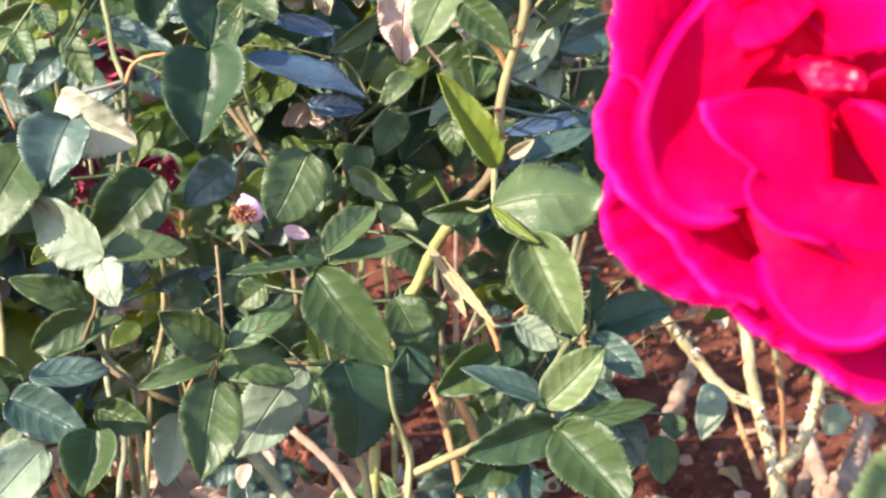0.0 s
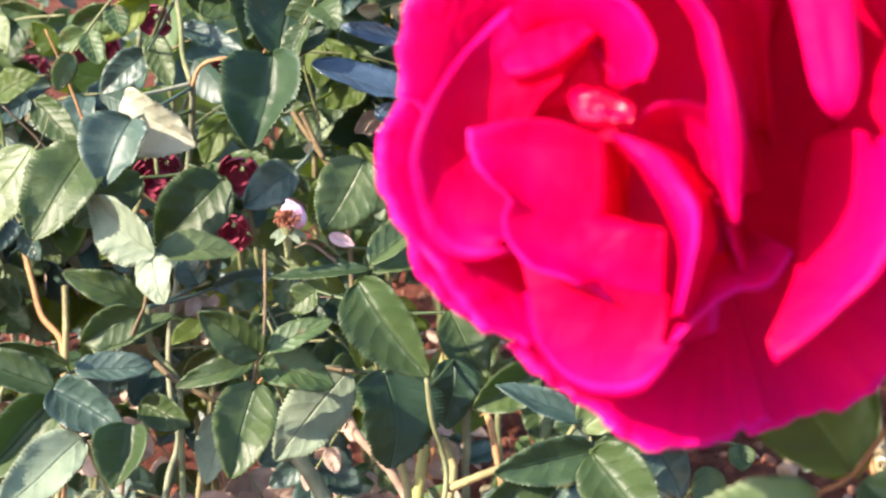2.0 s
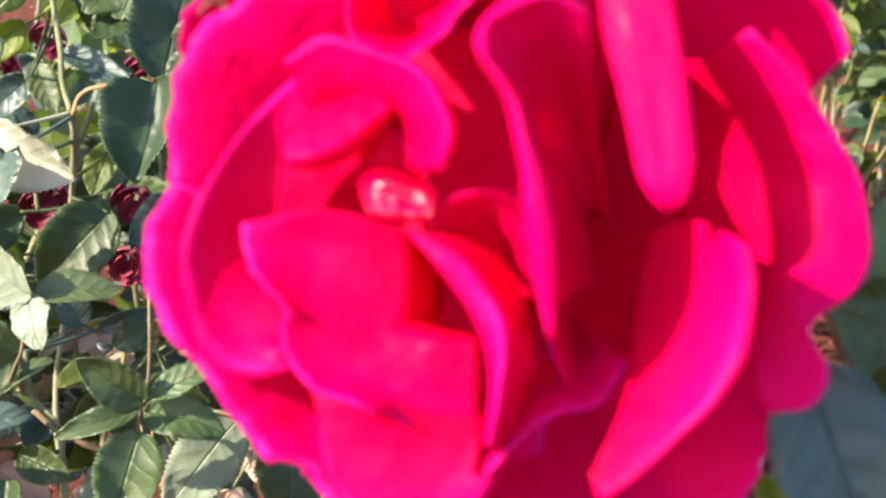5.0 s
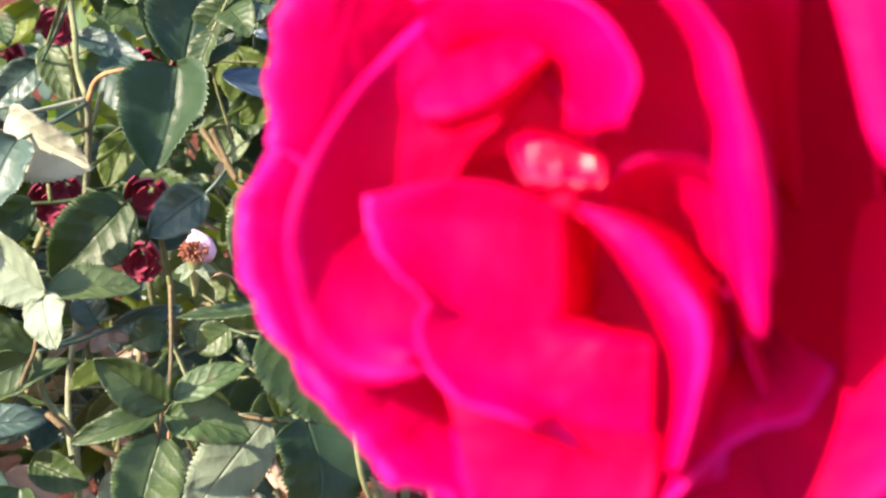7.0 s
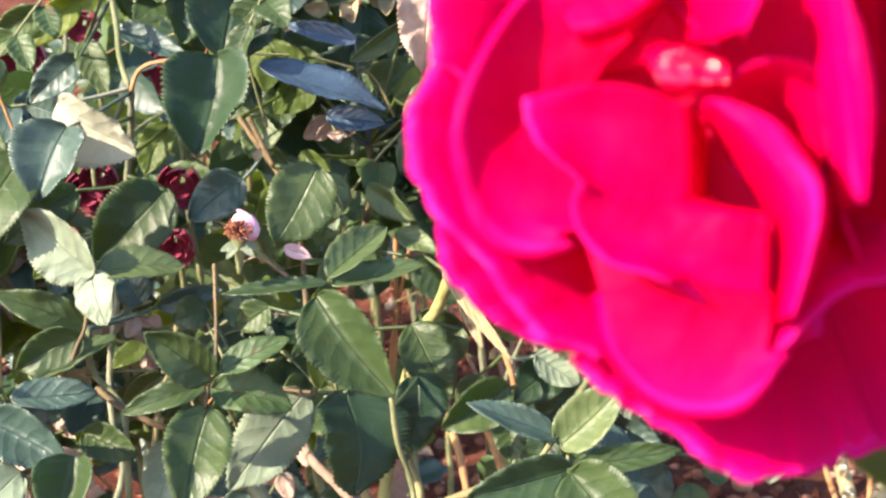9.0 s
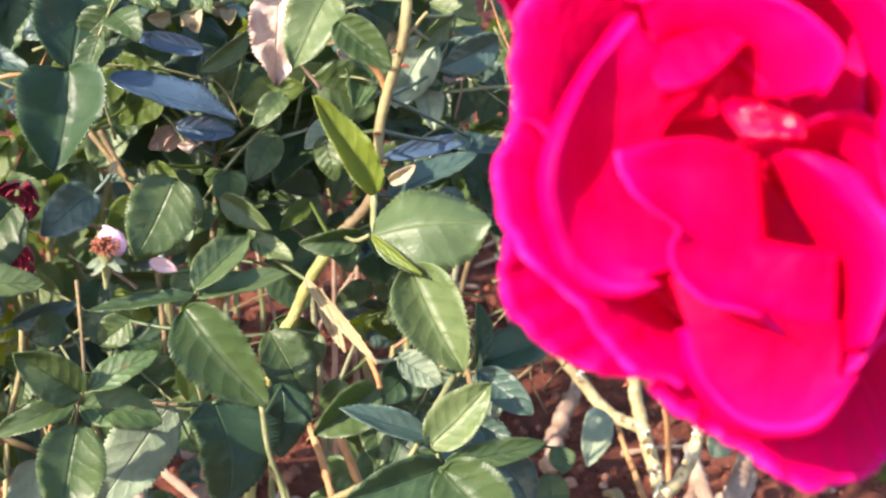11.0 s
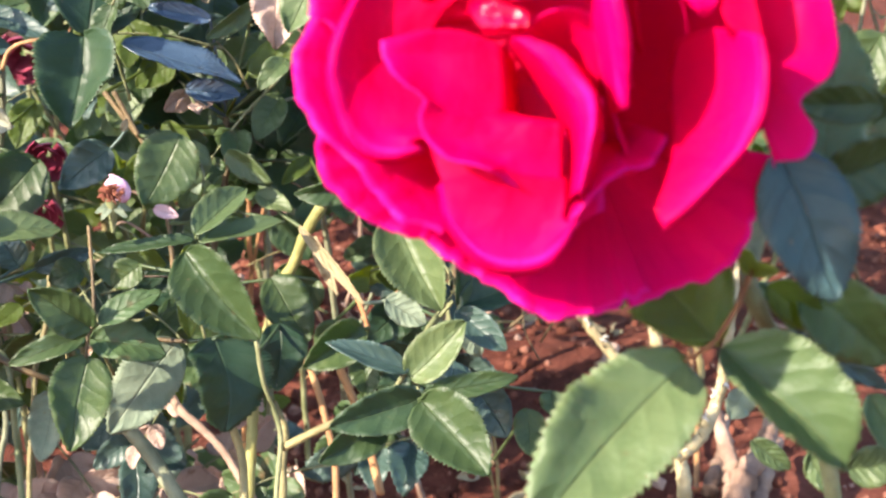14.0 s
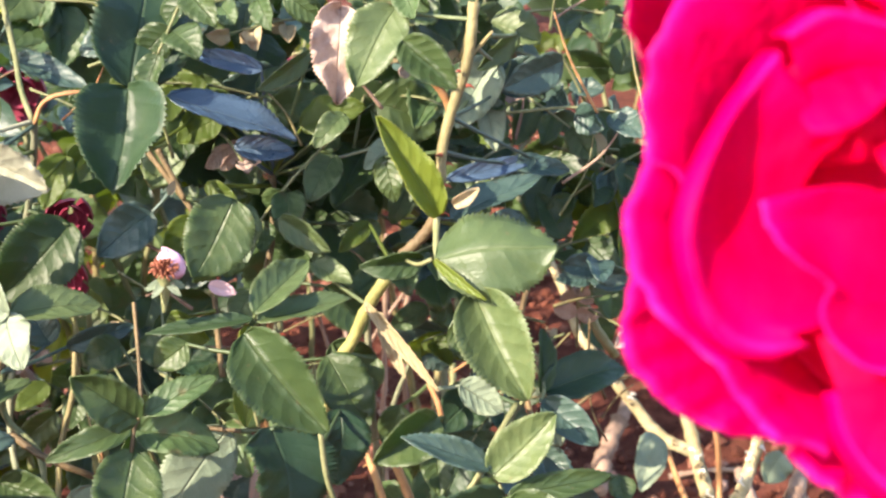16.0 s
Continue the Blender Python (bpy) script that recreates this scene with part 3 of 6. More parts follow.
stem(bush_a, [(-0.2160, 0.9670, 0.4567), (-0.1966, 0.9575, 0.4307), (-0.2009, 0.9454, 0.3974)], 0.0035, 0.0035, "dead")
stem(bush_a, [(-0.2351, 0.9297, 0.5005), (-0.2465, 0.9233, 0.4829), (-0.2543, 0.9131, 0.4548)], 0.0018, 0.0018, "tan")
leaf(bush_a, (-0.3170, 0.9003, 0.6244), (-0.2900, 0.8952, 0.6397), 0.0216, -20, "thin", 0.2, stalk=(-0.3037, 0.8752, 0.5554))
leaf(bush_a, (-0.1739, 0.8963, 0.6134), (-0.1868, 0.8772, 0.5902), 0.0210, 15, "thin", 0.2, stalk=(-0.1911, 0.8593, 0.6054))
leaf(bush_a, (-0.1149, 0.9082, 0.6170), (-0.1286, 0.8902, 0.5967), 0.0255, 20, "light", 0.2, stalk=(-0.1292, 0.8586, 0.6267))
leaf(bush_a, (-0.0968, 0.9045, 0.6358), (-0.1140, 0.9129, 0.6589), 0.0217, -20, "thin", 0.2, stalk=(-0.1292, 0.8586, 0.6267))
leaf(bush_a, (-0.2322, 0.8608, 0.5450), (-0.2476, 0.8479, 0.5389), 0.0139, 15, "thin", 0.2, stalk=(-0.2016, 0.8694, 0.5395))
leaf(bush_a, (-0.3110, 0.8644, 0.5259), (-0.2913, 0.8491, 0.5130), 0.0180, 20, "light", 0.2, stalk=(-0.3145, 0.8736, 0.5166))
leaf(bush_a, (-0.1877, 0.8441, 0.4992), (-0.2036, 0.8302, 0.4903), 0.0142, 20, "thin", 0.2, stalk=(-0.2063, 0.8540, 0.4973))
leaf(bush_a, (-0.1217, 0.8557, 0.5311), (-0.1007, 0.8416, 0.5216), 0.0178, 20, "thin", 0.2, stalk=(-0.0956, 0.8377, 0.5401))
leaf(bush_a, (-0.0731, 0.8603, 0.5437), (-0.0869, 0.8439, 0.5279), 0.0178, 20, "light", 0.2, stalk=(-0.0961, 0.8408, 0.5485))
leaf(bush_a, (-0.2827, 0.9294, 0.6460), (-0.2980, 0.9257, 0.6649), 0.0184, -20, "thin", 0.2)
leaf(bush_a, (-0.1366, 0.8400, 0.6634), (-0.1445, 0.7986, 0.6227), 0.0495, 8, "deep", 0.6)
leaf(bush_a, (-0.1361, 0.8551, 0.6610), (-0.1239, 0.9030, 0.7195), 0.0563, 18, "deep", 0.2, stalk=(-0.1395, 0.8405, 0.6633))
leaf(bush_a, (-0.2367, 0.8039, 0.6226), (-0.2648, 0.7676, 0.5813), 0.0429, 8, "green", 0.25, stalk=(-0.1866, 0.8512, 0.6298))
leaf(bush_a, (-0.2746, 0.8227, 0.6158), (-0.3112, 0.7935, 0.5648), 0.0388, 22, "light", 0.1)
leaf(bush_a, (-0.2128, 0.8087, 0.6358), (-0.2252, 0.7819, 0.6062), 0.0398, 12, "blue", 0.45, stalk=(-0.1860, 0.8489, 0.6440))
leaf(bush_a, (-0.2192, 0.8228, 0.6453), (-0.1797, 0.8032, 0.6207), 0.0393, 30, "sunlit", 0.4, stalk=(-0.1866, 0.8496, 0.6459))
leaf(bush_a, (-0.2199, 0.8552, 0.5883), (-0.2587, 0.8358, 0.5642), 0.0249, -10, "green", 0.2, stalk=(-0.1942, 0.8637, 0.5872))
leaf(bush_a, (-0.1971, 0.7736, 0.5686), (-0.2375, 0.7841, 0.5975), 0.0335, -25, "pale", 0.3, stalk=(-0.2024, 0.7733, 0.5678))
leaf(bush_a, (-0.2002, 0.7738, 0.5692), (-0.1927, 0.7551, 0.5470), 0.0225, 15, "pale", 0.15)
leaf(bush_a, (-0.1971, 0.7736, 0.5686), (-0.1539, 0.7850, 0.5708), 0.0216, -35, "light", 0.2, stalk=(-0.2024, 0.7733, 0.5678))
leaf(bush_a, (-0.1708, 0.8551, 0.5879), (-0.2075, 0.8319, 0.5534), 0.0409, 0, "green", 0.3, stalk=(-0.1932, 0.8624, 0.5933))
leaf(bush_a, (-0.0852, 0.8202, 0.6091), (-0.1069, 0.7924, 0.5765), 0.0369, -5, "green", 0.2, stalk=(-0.1088, 0.8397, 0.6042))
leaf(bush_a, (-0.0776, 0.8575, 0.5944), (-0.0835, 0.8380, 0.5703), 0.0216, -20, "light", 0.2, stalk=(-0.1043, 0.8413, 0.5865))
leaf(bush_a, (-0.1278, 0.8469, 0.5946), (-0.1571, 0.8306, 0.5791), 0.0259, 0, "blue", 0.3, stalk=(-0.1152, 0.8459, 0.6102))
leaf(bush_a, (-0.2043, 0.7737, 0.5396), (-0.2449, 0.7608, 0.5629), 0.0195, 15, "green", 0.3)
leaf(bush_a, (-0.2049, 0.7626, 0.5384), (-0.2382, 0.7573, 0.5239), 0.0236, -15, "green", 0.3)
leaf(bush_a, (-0.2326, 0.7557, 0.5195), (-0.1894, 0.7718, 0.5345), 0.0167, -40, "light", 0.2, stalk=(-0.2238, 0.7481, 0.5162))
leaf(bush_a, (-0.2395, 0.7342, 0.5190), (-0.2757, 0.7287, 0.5331), 0.0211, -30, "green", 0.3, stalk=(-0.2396, 0.7330, 0.5155))
leaf(bush_a, (-0.2445, 0.7214, 0.5129), (-0.2905, 0.7176, 0.5319), 0.0212, 25, "green", 0.35)
leaf(bush_a, (-0.2365, 0.7337, 0.5175), (-0.1955, 0.7439, 0.5162), 0.0179, -30, "blue", 0.3)
leaf(bush_a, (-0.2451, 0.7210, 0.5118), (-0.2038, 0.7048, 0.4966), 0.0288, -8, "blue", 0.7)
leaf(bush_a, (-0.2446, 0.7189, 0.5061), (-0.2784, 0.6872, 0.4774), 0.0319, -5, "green", 0.6, stalk=(-0.2445, 0.7210, 0.5118))
leaf(bush_a, (-0.2265, 0.7031, 0.4921), (-0.2635, 0.6638, 0.4717), 0.0301, 16, "pale", 0.3, stalk=(-0.2288, 0.7121, 0.4875))
leaf(bush_a, (-0.2008, 0.7056, 0.4989), (-0.2051, 0.6809, 0.4748), 0.0322, 6, "green", 0.7, stalk=(-0.2288, 0.7121, 0.4875))
leaf(bush_a, (-0.2047, 0.7454, 0.4913), (-0.1754, 0.7328, 0.4858), 0.0202, -10, "green", 0.5, stalk=(-0.1859, 0.7523, 0.4904))
leaf(bush_a, (-0.1371, 0.7368, 0.5262), (-0.1662, 0.7254, 0.5533), 0.0240, 0, "green", 0.35)
leaf(bush_a, (-0.1325, 0.7375, 0.5279), (-0.0996, 0.7437, 0.5451), 0.0164, -30, "spotted", 0.2, stalk=(-0.1352, 0.7381, 0.5296))
leaf(bush_a, (-0.1396, 0.7355, 0.5225), (-0.1799, 0.7220, 0.5147), 0.0144, 20, "green", 0.3)
leaf(bush_a, (-0.1386, 0.7441, 0.5169), (-0.0978, 0.7406, 0.5073), 0.0245, -25, "spotted", 0.25)
leaf(bush_a, (-0.1387, 0.7318, 0.5124), (-0.1495, 0.6920, 0.4761), 0.0342, -8, "green", 0.3)
leaf(bush_a, (-0.0925, 0.7703, 0.5012), (-0.1338, 0.7445, 0.4596), 0.0357, -5, "pale", 0.1, stalk=(-0.0946, 0.7648, 0.5043))
leaf(bush_a, (-0.1625, 0.7620, 0.4783), (-0.1703, 0.7395, 0.4459), 0.0237, 15, "pale", 0.3, stalk=(-0.1582, 0.7630, 0.4810))
leaf(bush_a, (-0.0844, 0.7501, 0.5626), (-0.0484, 0.7191, 0.5213), 0.0379, 8, "green", 0.6, stalk=(-0.0788, 0.7659, 0.5621))
leaf(bush_a, (-0.0703, 0.7525, 0.5107), (-0.0637, 0.7252, 0.4649), 0.0536, -38, "deep", 0.15, stalk=(-0.0862, 0.7609, 0.5045))
leaf(bush_a, (-0.0340, 0.7819, 0.5038), (-0.0346, 0.7595, 0.4714), 0.0304, -25, "deep", 0.2, stalk=(-0.0472, 0.7413, 0.5042))
leaf(bush_a, (-0.0772, 0.7612, 0.5638), (-0.0290, 0.7746, 0.5716), 0.0162, -45, "light", 0.3, stalk=(-0.0788, 0.7659, 0.5621))
leaf(bush_a, (-0.0794, 0.7615, 0.5648), (-0.1316, 0.7516, 0.5667), 0.0101, 40, "green", 0.3, stalk=(-0.0788, 0.7659, 0.5621))
leaf(bush_a, (-0.0787, 0.7626, 0.5677), (-0.0504, 0.7905, 0.5859), 0.0214, -25, "light", 0.5, stalk=(-0.0788, 0.7659, 0.5621))
leaf(bush_a, (-0.0819, 0.7607, 0.5625), (-0.0859, 0.7506, 0.5492), 0.0078, 0, "yellow", 0.4, stalk=(-0.0788, 0.7659, 0.5621))
leaf(bush_a, (-0.0856, 0.7604, 0.5324), (-0.0842, 0.7480, 0.5131), 0.0109, 0, "yellow", 0.4, stalk=(-0.0837, 0.7777, 0.5339))
leaf(bush_a, (-0.0369, 0.8191, 0.5183), (-0.0158, 0.7967, 0.4859), 0.0302, -10, "green", 0.2, stalk=(-0.0940, 0.8274, 0.5118))
leaf(bush_a, (-0.1180, 0.8215, 0.6125), (-0.1156, 0.8239, 0.6192), 0.0044, 0, "dry", 0.2)
leaf(bush_a, (-0.2002, 0.8951, 0.6687), (-0.1593, 0.8804, 0.6574), 0.0161, -30, "blue", 0.3, stalk=(-0.1971, 0.8795, 0.6794))
leaf(bush_a, (-0.2272, 0.9428, 0.6534), (-0.2130, 0.9224, 0.6266), 0.0184, -10, "light", 0.2, stalk=(-0.2012, 0.8920, 0.6968))
leaf(bush_a, (-0.2302, 0.9391, 0.6433), (-0.2569, 0.9206, 0.6216), 0.0217, 0, "blue", 0.3, stalk=(-0.1994, 0.8867, 0.6893))
leaf(bush_a, (-0.3128, 0.9678, 0.6051), (-0.2810, 0.9482, 0.5805), 0.0233, 0, "green", 0.3)
leaf(bush_a, (-0.3158, 0.9678, 0.6051), (-0.3410, 0.9529, 0.5935), 0.0189, 0, "blue", 0.3)
leaf(bush_a, (-0.2196, 0.9010, 0.6849), (-0.2540, 0.8823, 0.6626), 0.0190, -20, "yellow", 0.4, stalk=(-0.2012, 0.8920, 0.6968))
leaf(bush_a, (-0.3184, 0.9384, 0.5536), (-0.3329, 0.9498, 0.5851), 0.0217, 0, "blue", 0.3, stalk=(-0.3266, 0.8893, 0.5357))
leaf(bush_a, (-0.3596, 1.0373, 0.6501), (-0.3456, 1.0154, 0.6190), 0.0268, 0, "light", 0.3)
leaf(bush_a, (-0.1741, 0.8139, 0.5331), (-0.1392, 0.8172, 0.5422), 0.0131, 10, "blue", 0.3, stalk=(-0.2043, 0.7729, 0.5376))
leaf(bush_a, (-0.1824, 0.8145, 0.5348), (-0.1921, 0.8207, 0.5520), 0.0196, 10, "blue", 0.3, stalk=(-0.2043, 0.7729, 0.5376))
leaf(bush_a, (-0.1189, 0.8022, 0.5302), (-0.1385, 0.8045, 0.5365), 0.0194, 10, "green", 0.3, stalk=(-0.1283, 0.7839, 0.5094))
leaf(bush_a, (-0.1118, 0.7951, 0.5399), (-0.1281, 0.7907, 0.5279), 0.0192, 10, "green", 0.3, stalk=(-0.0845, 0.7769, 0.5402))
leaf(bush_a, (-0.1451, 0.8045, 0.5365), (-0.1648, 0.8017, 0.5290), 0.0194, 10, "green", 0.3, stalk=(-0.1283, 0.7839, 0.5094))



def withered_bloom(bush, at, size):
    """A spent rose: a green cup with hanging sepals, a tuft of brown stamens and one faded petal left."""
    o = bush.location
    at = Vector(at) - o
    rr = random.Random(3)
    head = new("withered_bloom")
    head.parent = bush
    head.location = at
    bm = bmesh.new()
    add_tube(bm, [Vector((-0.1, 0, -2.2)) * size, Vector((0, 0, -1.0)) * size, Vector((0, 0, -0.55)) * size, Vector((0.02, 0, -0.3)) * size], 0.10 * size, 0.42 * size, 10)
    part("hip", bm, BARK["green"], head, "green rose hip")
    bm = bmesh.new()
    for k in range(150):
        a, e = rr.uniform(0, 6.28), rr.uniform(-0.3, 1.4)
        d = Vector((math.cos(a) * math.cos(e), math.sin(a) * math.cos(e), math.sin(e)))
        add_tube(bm, [Vector((0, 0, -0.25)) * size, d * size * 0.5, d * size * rr.uniform(0.65, 0.85) + Vector((0, 0, -0.1 * size))], 0.03 * size, 0.05 * size, 4)
    part("stamen_tuft", bm, STAMEN, head, "dry brown stamens")
    bm = bmesh.new()
    grid = []
    for i in range(9):
        v = i / 8
        row = []
        for j in range(9):
            u = j / 4 - 1
            e, a = -0.5 + 2.2 * v, 0.3 + 1.0 * u * math.sin(0.3 + 2.5 * v)
            q = Vector((math.sin(a + 0.3) * math.cos(e), -math.cos(a) * math.cos(e) * 0.5 + 0.4, math.sin(e))) * size * (1.0 + 0.08 * math.sin(7 * u + 5 * v))
            row.append(bm.verts.new(q))
        grid.append(row)
    for a, b in zip(grid, grid[1:]):
        for j in range(8):
            bm.faces.new((a[j], a[j + 1], b[j + 1], b[j]))
    pt = part("petal", bm, FADED, head, "faded lilac petal")
    pt.modifiers.new("thickness", "SOLIDIFY").thickness = 0.0005
    for a in (-1.2, -0.4, 0.5, 1.3):
        bm = bmesh.new()
        uv = bm.loops.layers.uv.new("UVMap")
        w = Vector((math.sin(a), -0.5 * math.cos(a), -0.45)).normalized()
        blade(bm, uv, Vector((0, 0, -0.45)) * size, Vector((0, 0, -0.45)) * size + w * size * 1.15, 0.42 * size, 0, 0.2, 0.3, 8, False, a)
        part("sepal", bm, LEAF["pale"], head, "pale green sepal")
    return head


withered_bloom(bush_a, (-0.1214, 0.7518, 0.5965), 0.0098)
leaf(bush_a, (-0.1006, 0.7632, 0.5840), (-0.0872, 0.7615, 0.5792), 0.0075, 0, "petal", 0.3, 0.1, None, "fallen faded pink petal caught on the leaves")


YOUNG = ("green", "light", "spotted", "thin", "thin", "blue", "green")
FLAKES = ("dry", "litter", "dry", "thin", "litter", "green")


def loose_twigs(bush, count, seed, low, high):
    """Thin dry twigs and leafless stalks tangled inside a bush."""
    r = random.Random(seed)
    for k in range(count):
        p = Vector([r.uniform(a, b) for a, b in zip(low, high)])
        d = Vector((r.uniform(-1, 1), r.uniform(-0.3, 0.3), r.uniform(-0.2, 1.2))).normalized() * r.uniform(0.025, 0.07)
        bend = p + 0.5 * d + Vector((r.uniform(-0.006, 0.006), 0, r.uniform(-0.004, 0.008)))
        stem(bush, [p, bend, p + d], r.uniform(0.0007, 0.0014), 0.0005, r.choice(("dead", "tan", "rust", "brown", "green")), "twig")


def inner_leaves(bush, count, seed, low, high, kinds, scale=1.0):
    """The leaves deeper inside a bush, in fives along short twigs, between two corners of its crown."""
    r = random.Random(seed)
    for k in range(count // 5):
        p = Vector([r.uniform(a, b) for a, b in zip(low, high)])
        for again in range(12):
            if sparse(p):
                p = Vector([r.uniform(a, b) for a, b in zip(low, high)])
        way = Vector((r.uniform(-1, 1), r.uniform(-0.8, 0.2), r.uniform(-0.5, 0.4))).normalized()
        kind = r.choice(kinds)
        stem(bush, [p - 0.03 * way, p + 0.01 * way + Vector((0, 0, 0.004)), p + 0.05 * way], 0.0010, 0.0007, "green", "twig")
        for q in range(5):
            side = Vector((-way.y, way.x, 0)).normalized() * (1 if q % 2 else -1) * (0 if q == 4 else 1)
            b = p + way * (0.05 if q == 4 else 0.012 + 0.022 * (q // 2))
            d = (way * (1 if q == 4 else 0.45) + side + Vector((0, -0.1, r.uniform(-0.9, 0.0)))).normalized()
            size = scale * r.uniform(0.034, 0.052)
            leaf(bush, b, b + d * size, size * r.uniform(0.62, 0.78), r.uniform(-35, 35), kind, r.uniform(0.1, 0.5), rows=24)



for at, size in (((-0.2365, 0.9701, 0.5530), 0.014), ((-0.1808, 0.9395, 0.5274), 0.013), ((-0.2256, 0.9534, 0.5657), 0.012), ((-0.1785, 0.9713, 0.5563), 0.014), ((-0.2742, 1.1846, 0.6161), 0.014), ((-0.0151, 1.2763, 0.5756), 0.012)):
    at = Vector(at)
    stem(bush_a, [at + Vector((0.02, 0.03, -0.45)), at + Vector((0.012, 0.03, -0.2)), at + Vector((0, 0.01, 0))], 0.003, 0.0018, "green", "cane")
    spent_bloom(bush_a, at, size, None)


def inner_canes(bush, count, seed, low, high):
    """Old and bleached canes standing deeper in a bush, some of them forked."""
    r = random.Random(seed)
    for k in range(count):
        x, y = r.uniform(low[0], high[0]), r.uniform(low[1], high[1])
        foot = Vector((x + r.uniform(-0.08, 0.08), y + r.uniform(-0.05, 0.05), -0.01))
        top = Vector((x, y, r.uniform(low[2], high[2])))
        mid = foot.lerp(top, 0.55) + Vector((r.uniform(-0.025, 0.025), 0, 0))
        kind = r.choice(("dead", "dead", "tan", "rust", "green", "grey"))
        w = r.uniform(0.0018, 0.0040)
        stem(bush, [foot, mid, top], w, 0.7 * w, kind, "cane")
        if r.random() < 0.7:
            stem(bush, [mid, mid.lerp(top, 0.4) + Vector((r.uniform(-0.05, 0.05), 0, 0.01)), mid.lerp(top, 0.8) + Vector((r.uniform(-0.10, 0.10), 0, 0.02))], 0.7 * w, 0.4 * w, kind, "branch")


inner_canes(bush_a, 6, 41, (-0.46, 0.98, 0.36), (-0.06, 1.30, 0.58))
inner_leaves(bush_a, 120, 31, (-0.42, 0.92, 0.50), (-0.08, 1.15, 0.72), MIX)
inner_leaves(bush_a, 40, 32, (-0.42, 0.92, 0.36), (-0.08, 1.15, 0.50), MIX)
inner_leaves(bush_a, 40, 35, (-0.42, 0.86, 0.50), (-0.10, 0.95, 0.62), MIX)
inner_leaves(bush_a, 110, 36, (-0.42, 0.86, 0.46), (-0.06, 0.96, 0.72), YOUNG, 0.6)
inner_leaves(bush_a, 70, 63, (-0.44, 0.95, 0.20), (-0.06, 1.22, 0.44), ("dry", "litter", "litter", "pale"), 0.62)
inner_leaves(bush_a, 110, 65, (-0.46, 0.98, 0.40), (-0.04, 1.30, 0.62), MIX + ("deep", "blue"), 0.95)
inner_leaves(bush_a, 75, 67, (-0.42, 0.84, 0.28), (-0.02, 0.98, 0.46), ("light", "spotted", "pale", "litter", "green", "litter"), 0.8)
inner_leaves(bush_a, 60, 64, (-0.44, 0.92, 0.30), (-0.06, 1.10, 0.46), MIX, 0.9)
inner_leaves(bush_a, 90, 61, (-0.42, 0.90, 0.40), (-0.06, 1.06, 0.70), FLAKES, 0.36)
loose_twigs(bush_a, 40, 51, (-0.42, 0.84, 0.42), (-0.06, 1.0, 0.68))
# ---- rose bush with the tan cane ----
bush_b = thing("rose_bush", (0.06, 0.86, 0.0), "rose bush with glossy leaves on a tan thorny cane", "bush", "rose bushes in the bed")
stem(bush_b, [(0.0428, 0.8351, 0.7085), (0.0384, 0.8298, 0.6791), (0.0326, 0.8264, 0.6553), (0.0257, 0.8240, 0.6342), (0.0232, 0.8178, 0.6169), (0.0213, 0.8115, 0.5997)], 0.0031, 0.0028, "tan", "cane")
stem(bush_b, [(0.0232, 0.8178, 0.6169), (0.0196, 0.8009, 0.5998), (0.0167, 0.7800, 0.5862), (0.0229, 0.7658, 0.5765)], 0.0021, 0.0015, "green")
stem(bush_b, [(0.0200, 0.8264, 0.6698), (0.0274, 0.8280, 0.6598), (0.0305, 0.8292, 0.6484)], 0.0022, 0.0019, "rust")
stem(bush_b, [(0.0384, 0.8298, 0.6791), (0.0447, 0.8318, 0.6847), (0.0522, 0.8299, 0.6940)], 0.0015, 0.0009, "tan")
stem(bush_b, [(0.0213, 0.8115, 0.5997), (0.0138, 0.8127, 0.5884), (0.0028, 0.8135, 0.5759), (-0.0051, 0.8147, 0.5645)], 0.0032, 0.0032, "brown")
stem(bush_b, [(-0.0051, 0.8147, 0.5645), (-0.0145, 0.8189, 0.5471), (-0.0243, 0.8215, 0.5249), (-0.0384, 0.8197, 0.4907), (-0.0546, 0.7742, 0.4240), (-0.0734, 0.6723, 0.3195)], 0.0035, 0.0035, "yellow", "cane")
stem(bush_b, [(0.0112, 0.7674, 0.5223), (0.0134, 0.7550, 0.5176), (0.0153, 0.7524, 0.5104)], 0.0015, 0.0015, "rust")
stem(bush_b, [(0.0551, 0.7538, 0.5142), (0.0397, 0.7379, 0.4999), (0.0328, 0.7336, 0.4879), (0.0197, 0.7284, 0.4738), (-0.0077, 0.7245, 0.4631)], 0.0018, 0.0012, "green")
stem(bush_b, [(-0.0353, 0.7302, 0.4494), (-0.0196, 0.7238, 0.4610), (-0.0052, 0.7210, 0.4680), (0.0182, 0.7195, 0.4785)], 0.0024, 0.0024, "tan")
stem(bush_b, [(0.0650, 0.7566, 0.5220), (0.0549, 0.7528, 0.5114), (0.0459, 0.7388, 0.5022), (0.0401, 0.7248, 0.4930), (0.0388, 0.7108, 0.4839)], 0.0012, 0.0009, "green")
stem(bush_b, [(0.0656, 0.7453, 0.5202), (0.0696, 0.7565, 0.5216), (0.0668, 0.7653, 0.5314), (0.0594, 0.7744, 0.5416), (0.0384, 0.7738, 0.5693)], 0.0012, 0.0009, "green")
stem(bush_b, [(-0.0179, 0.8114, 0.4679), (-0.0109, 0.7945, 0.4506), (-0.0072, 0.7778, 0.4340), (-0.0045, 0.7570, 0.4062), (-0.0182, 0.6529, 0.3248)], 0.0022, 0.0022, "rust", "cane")
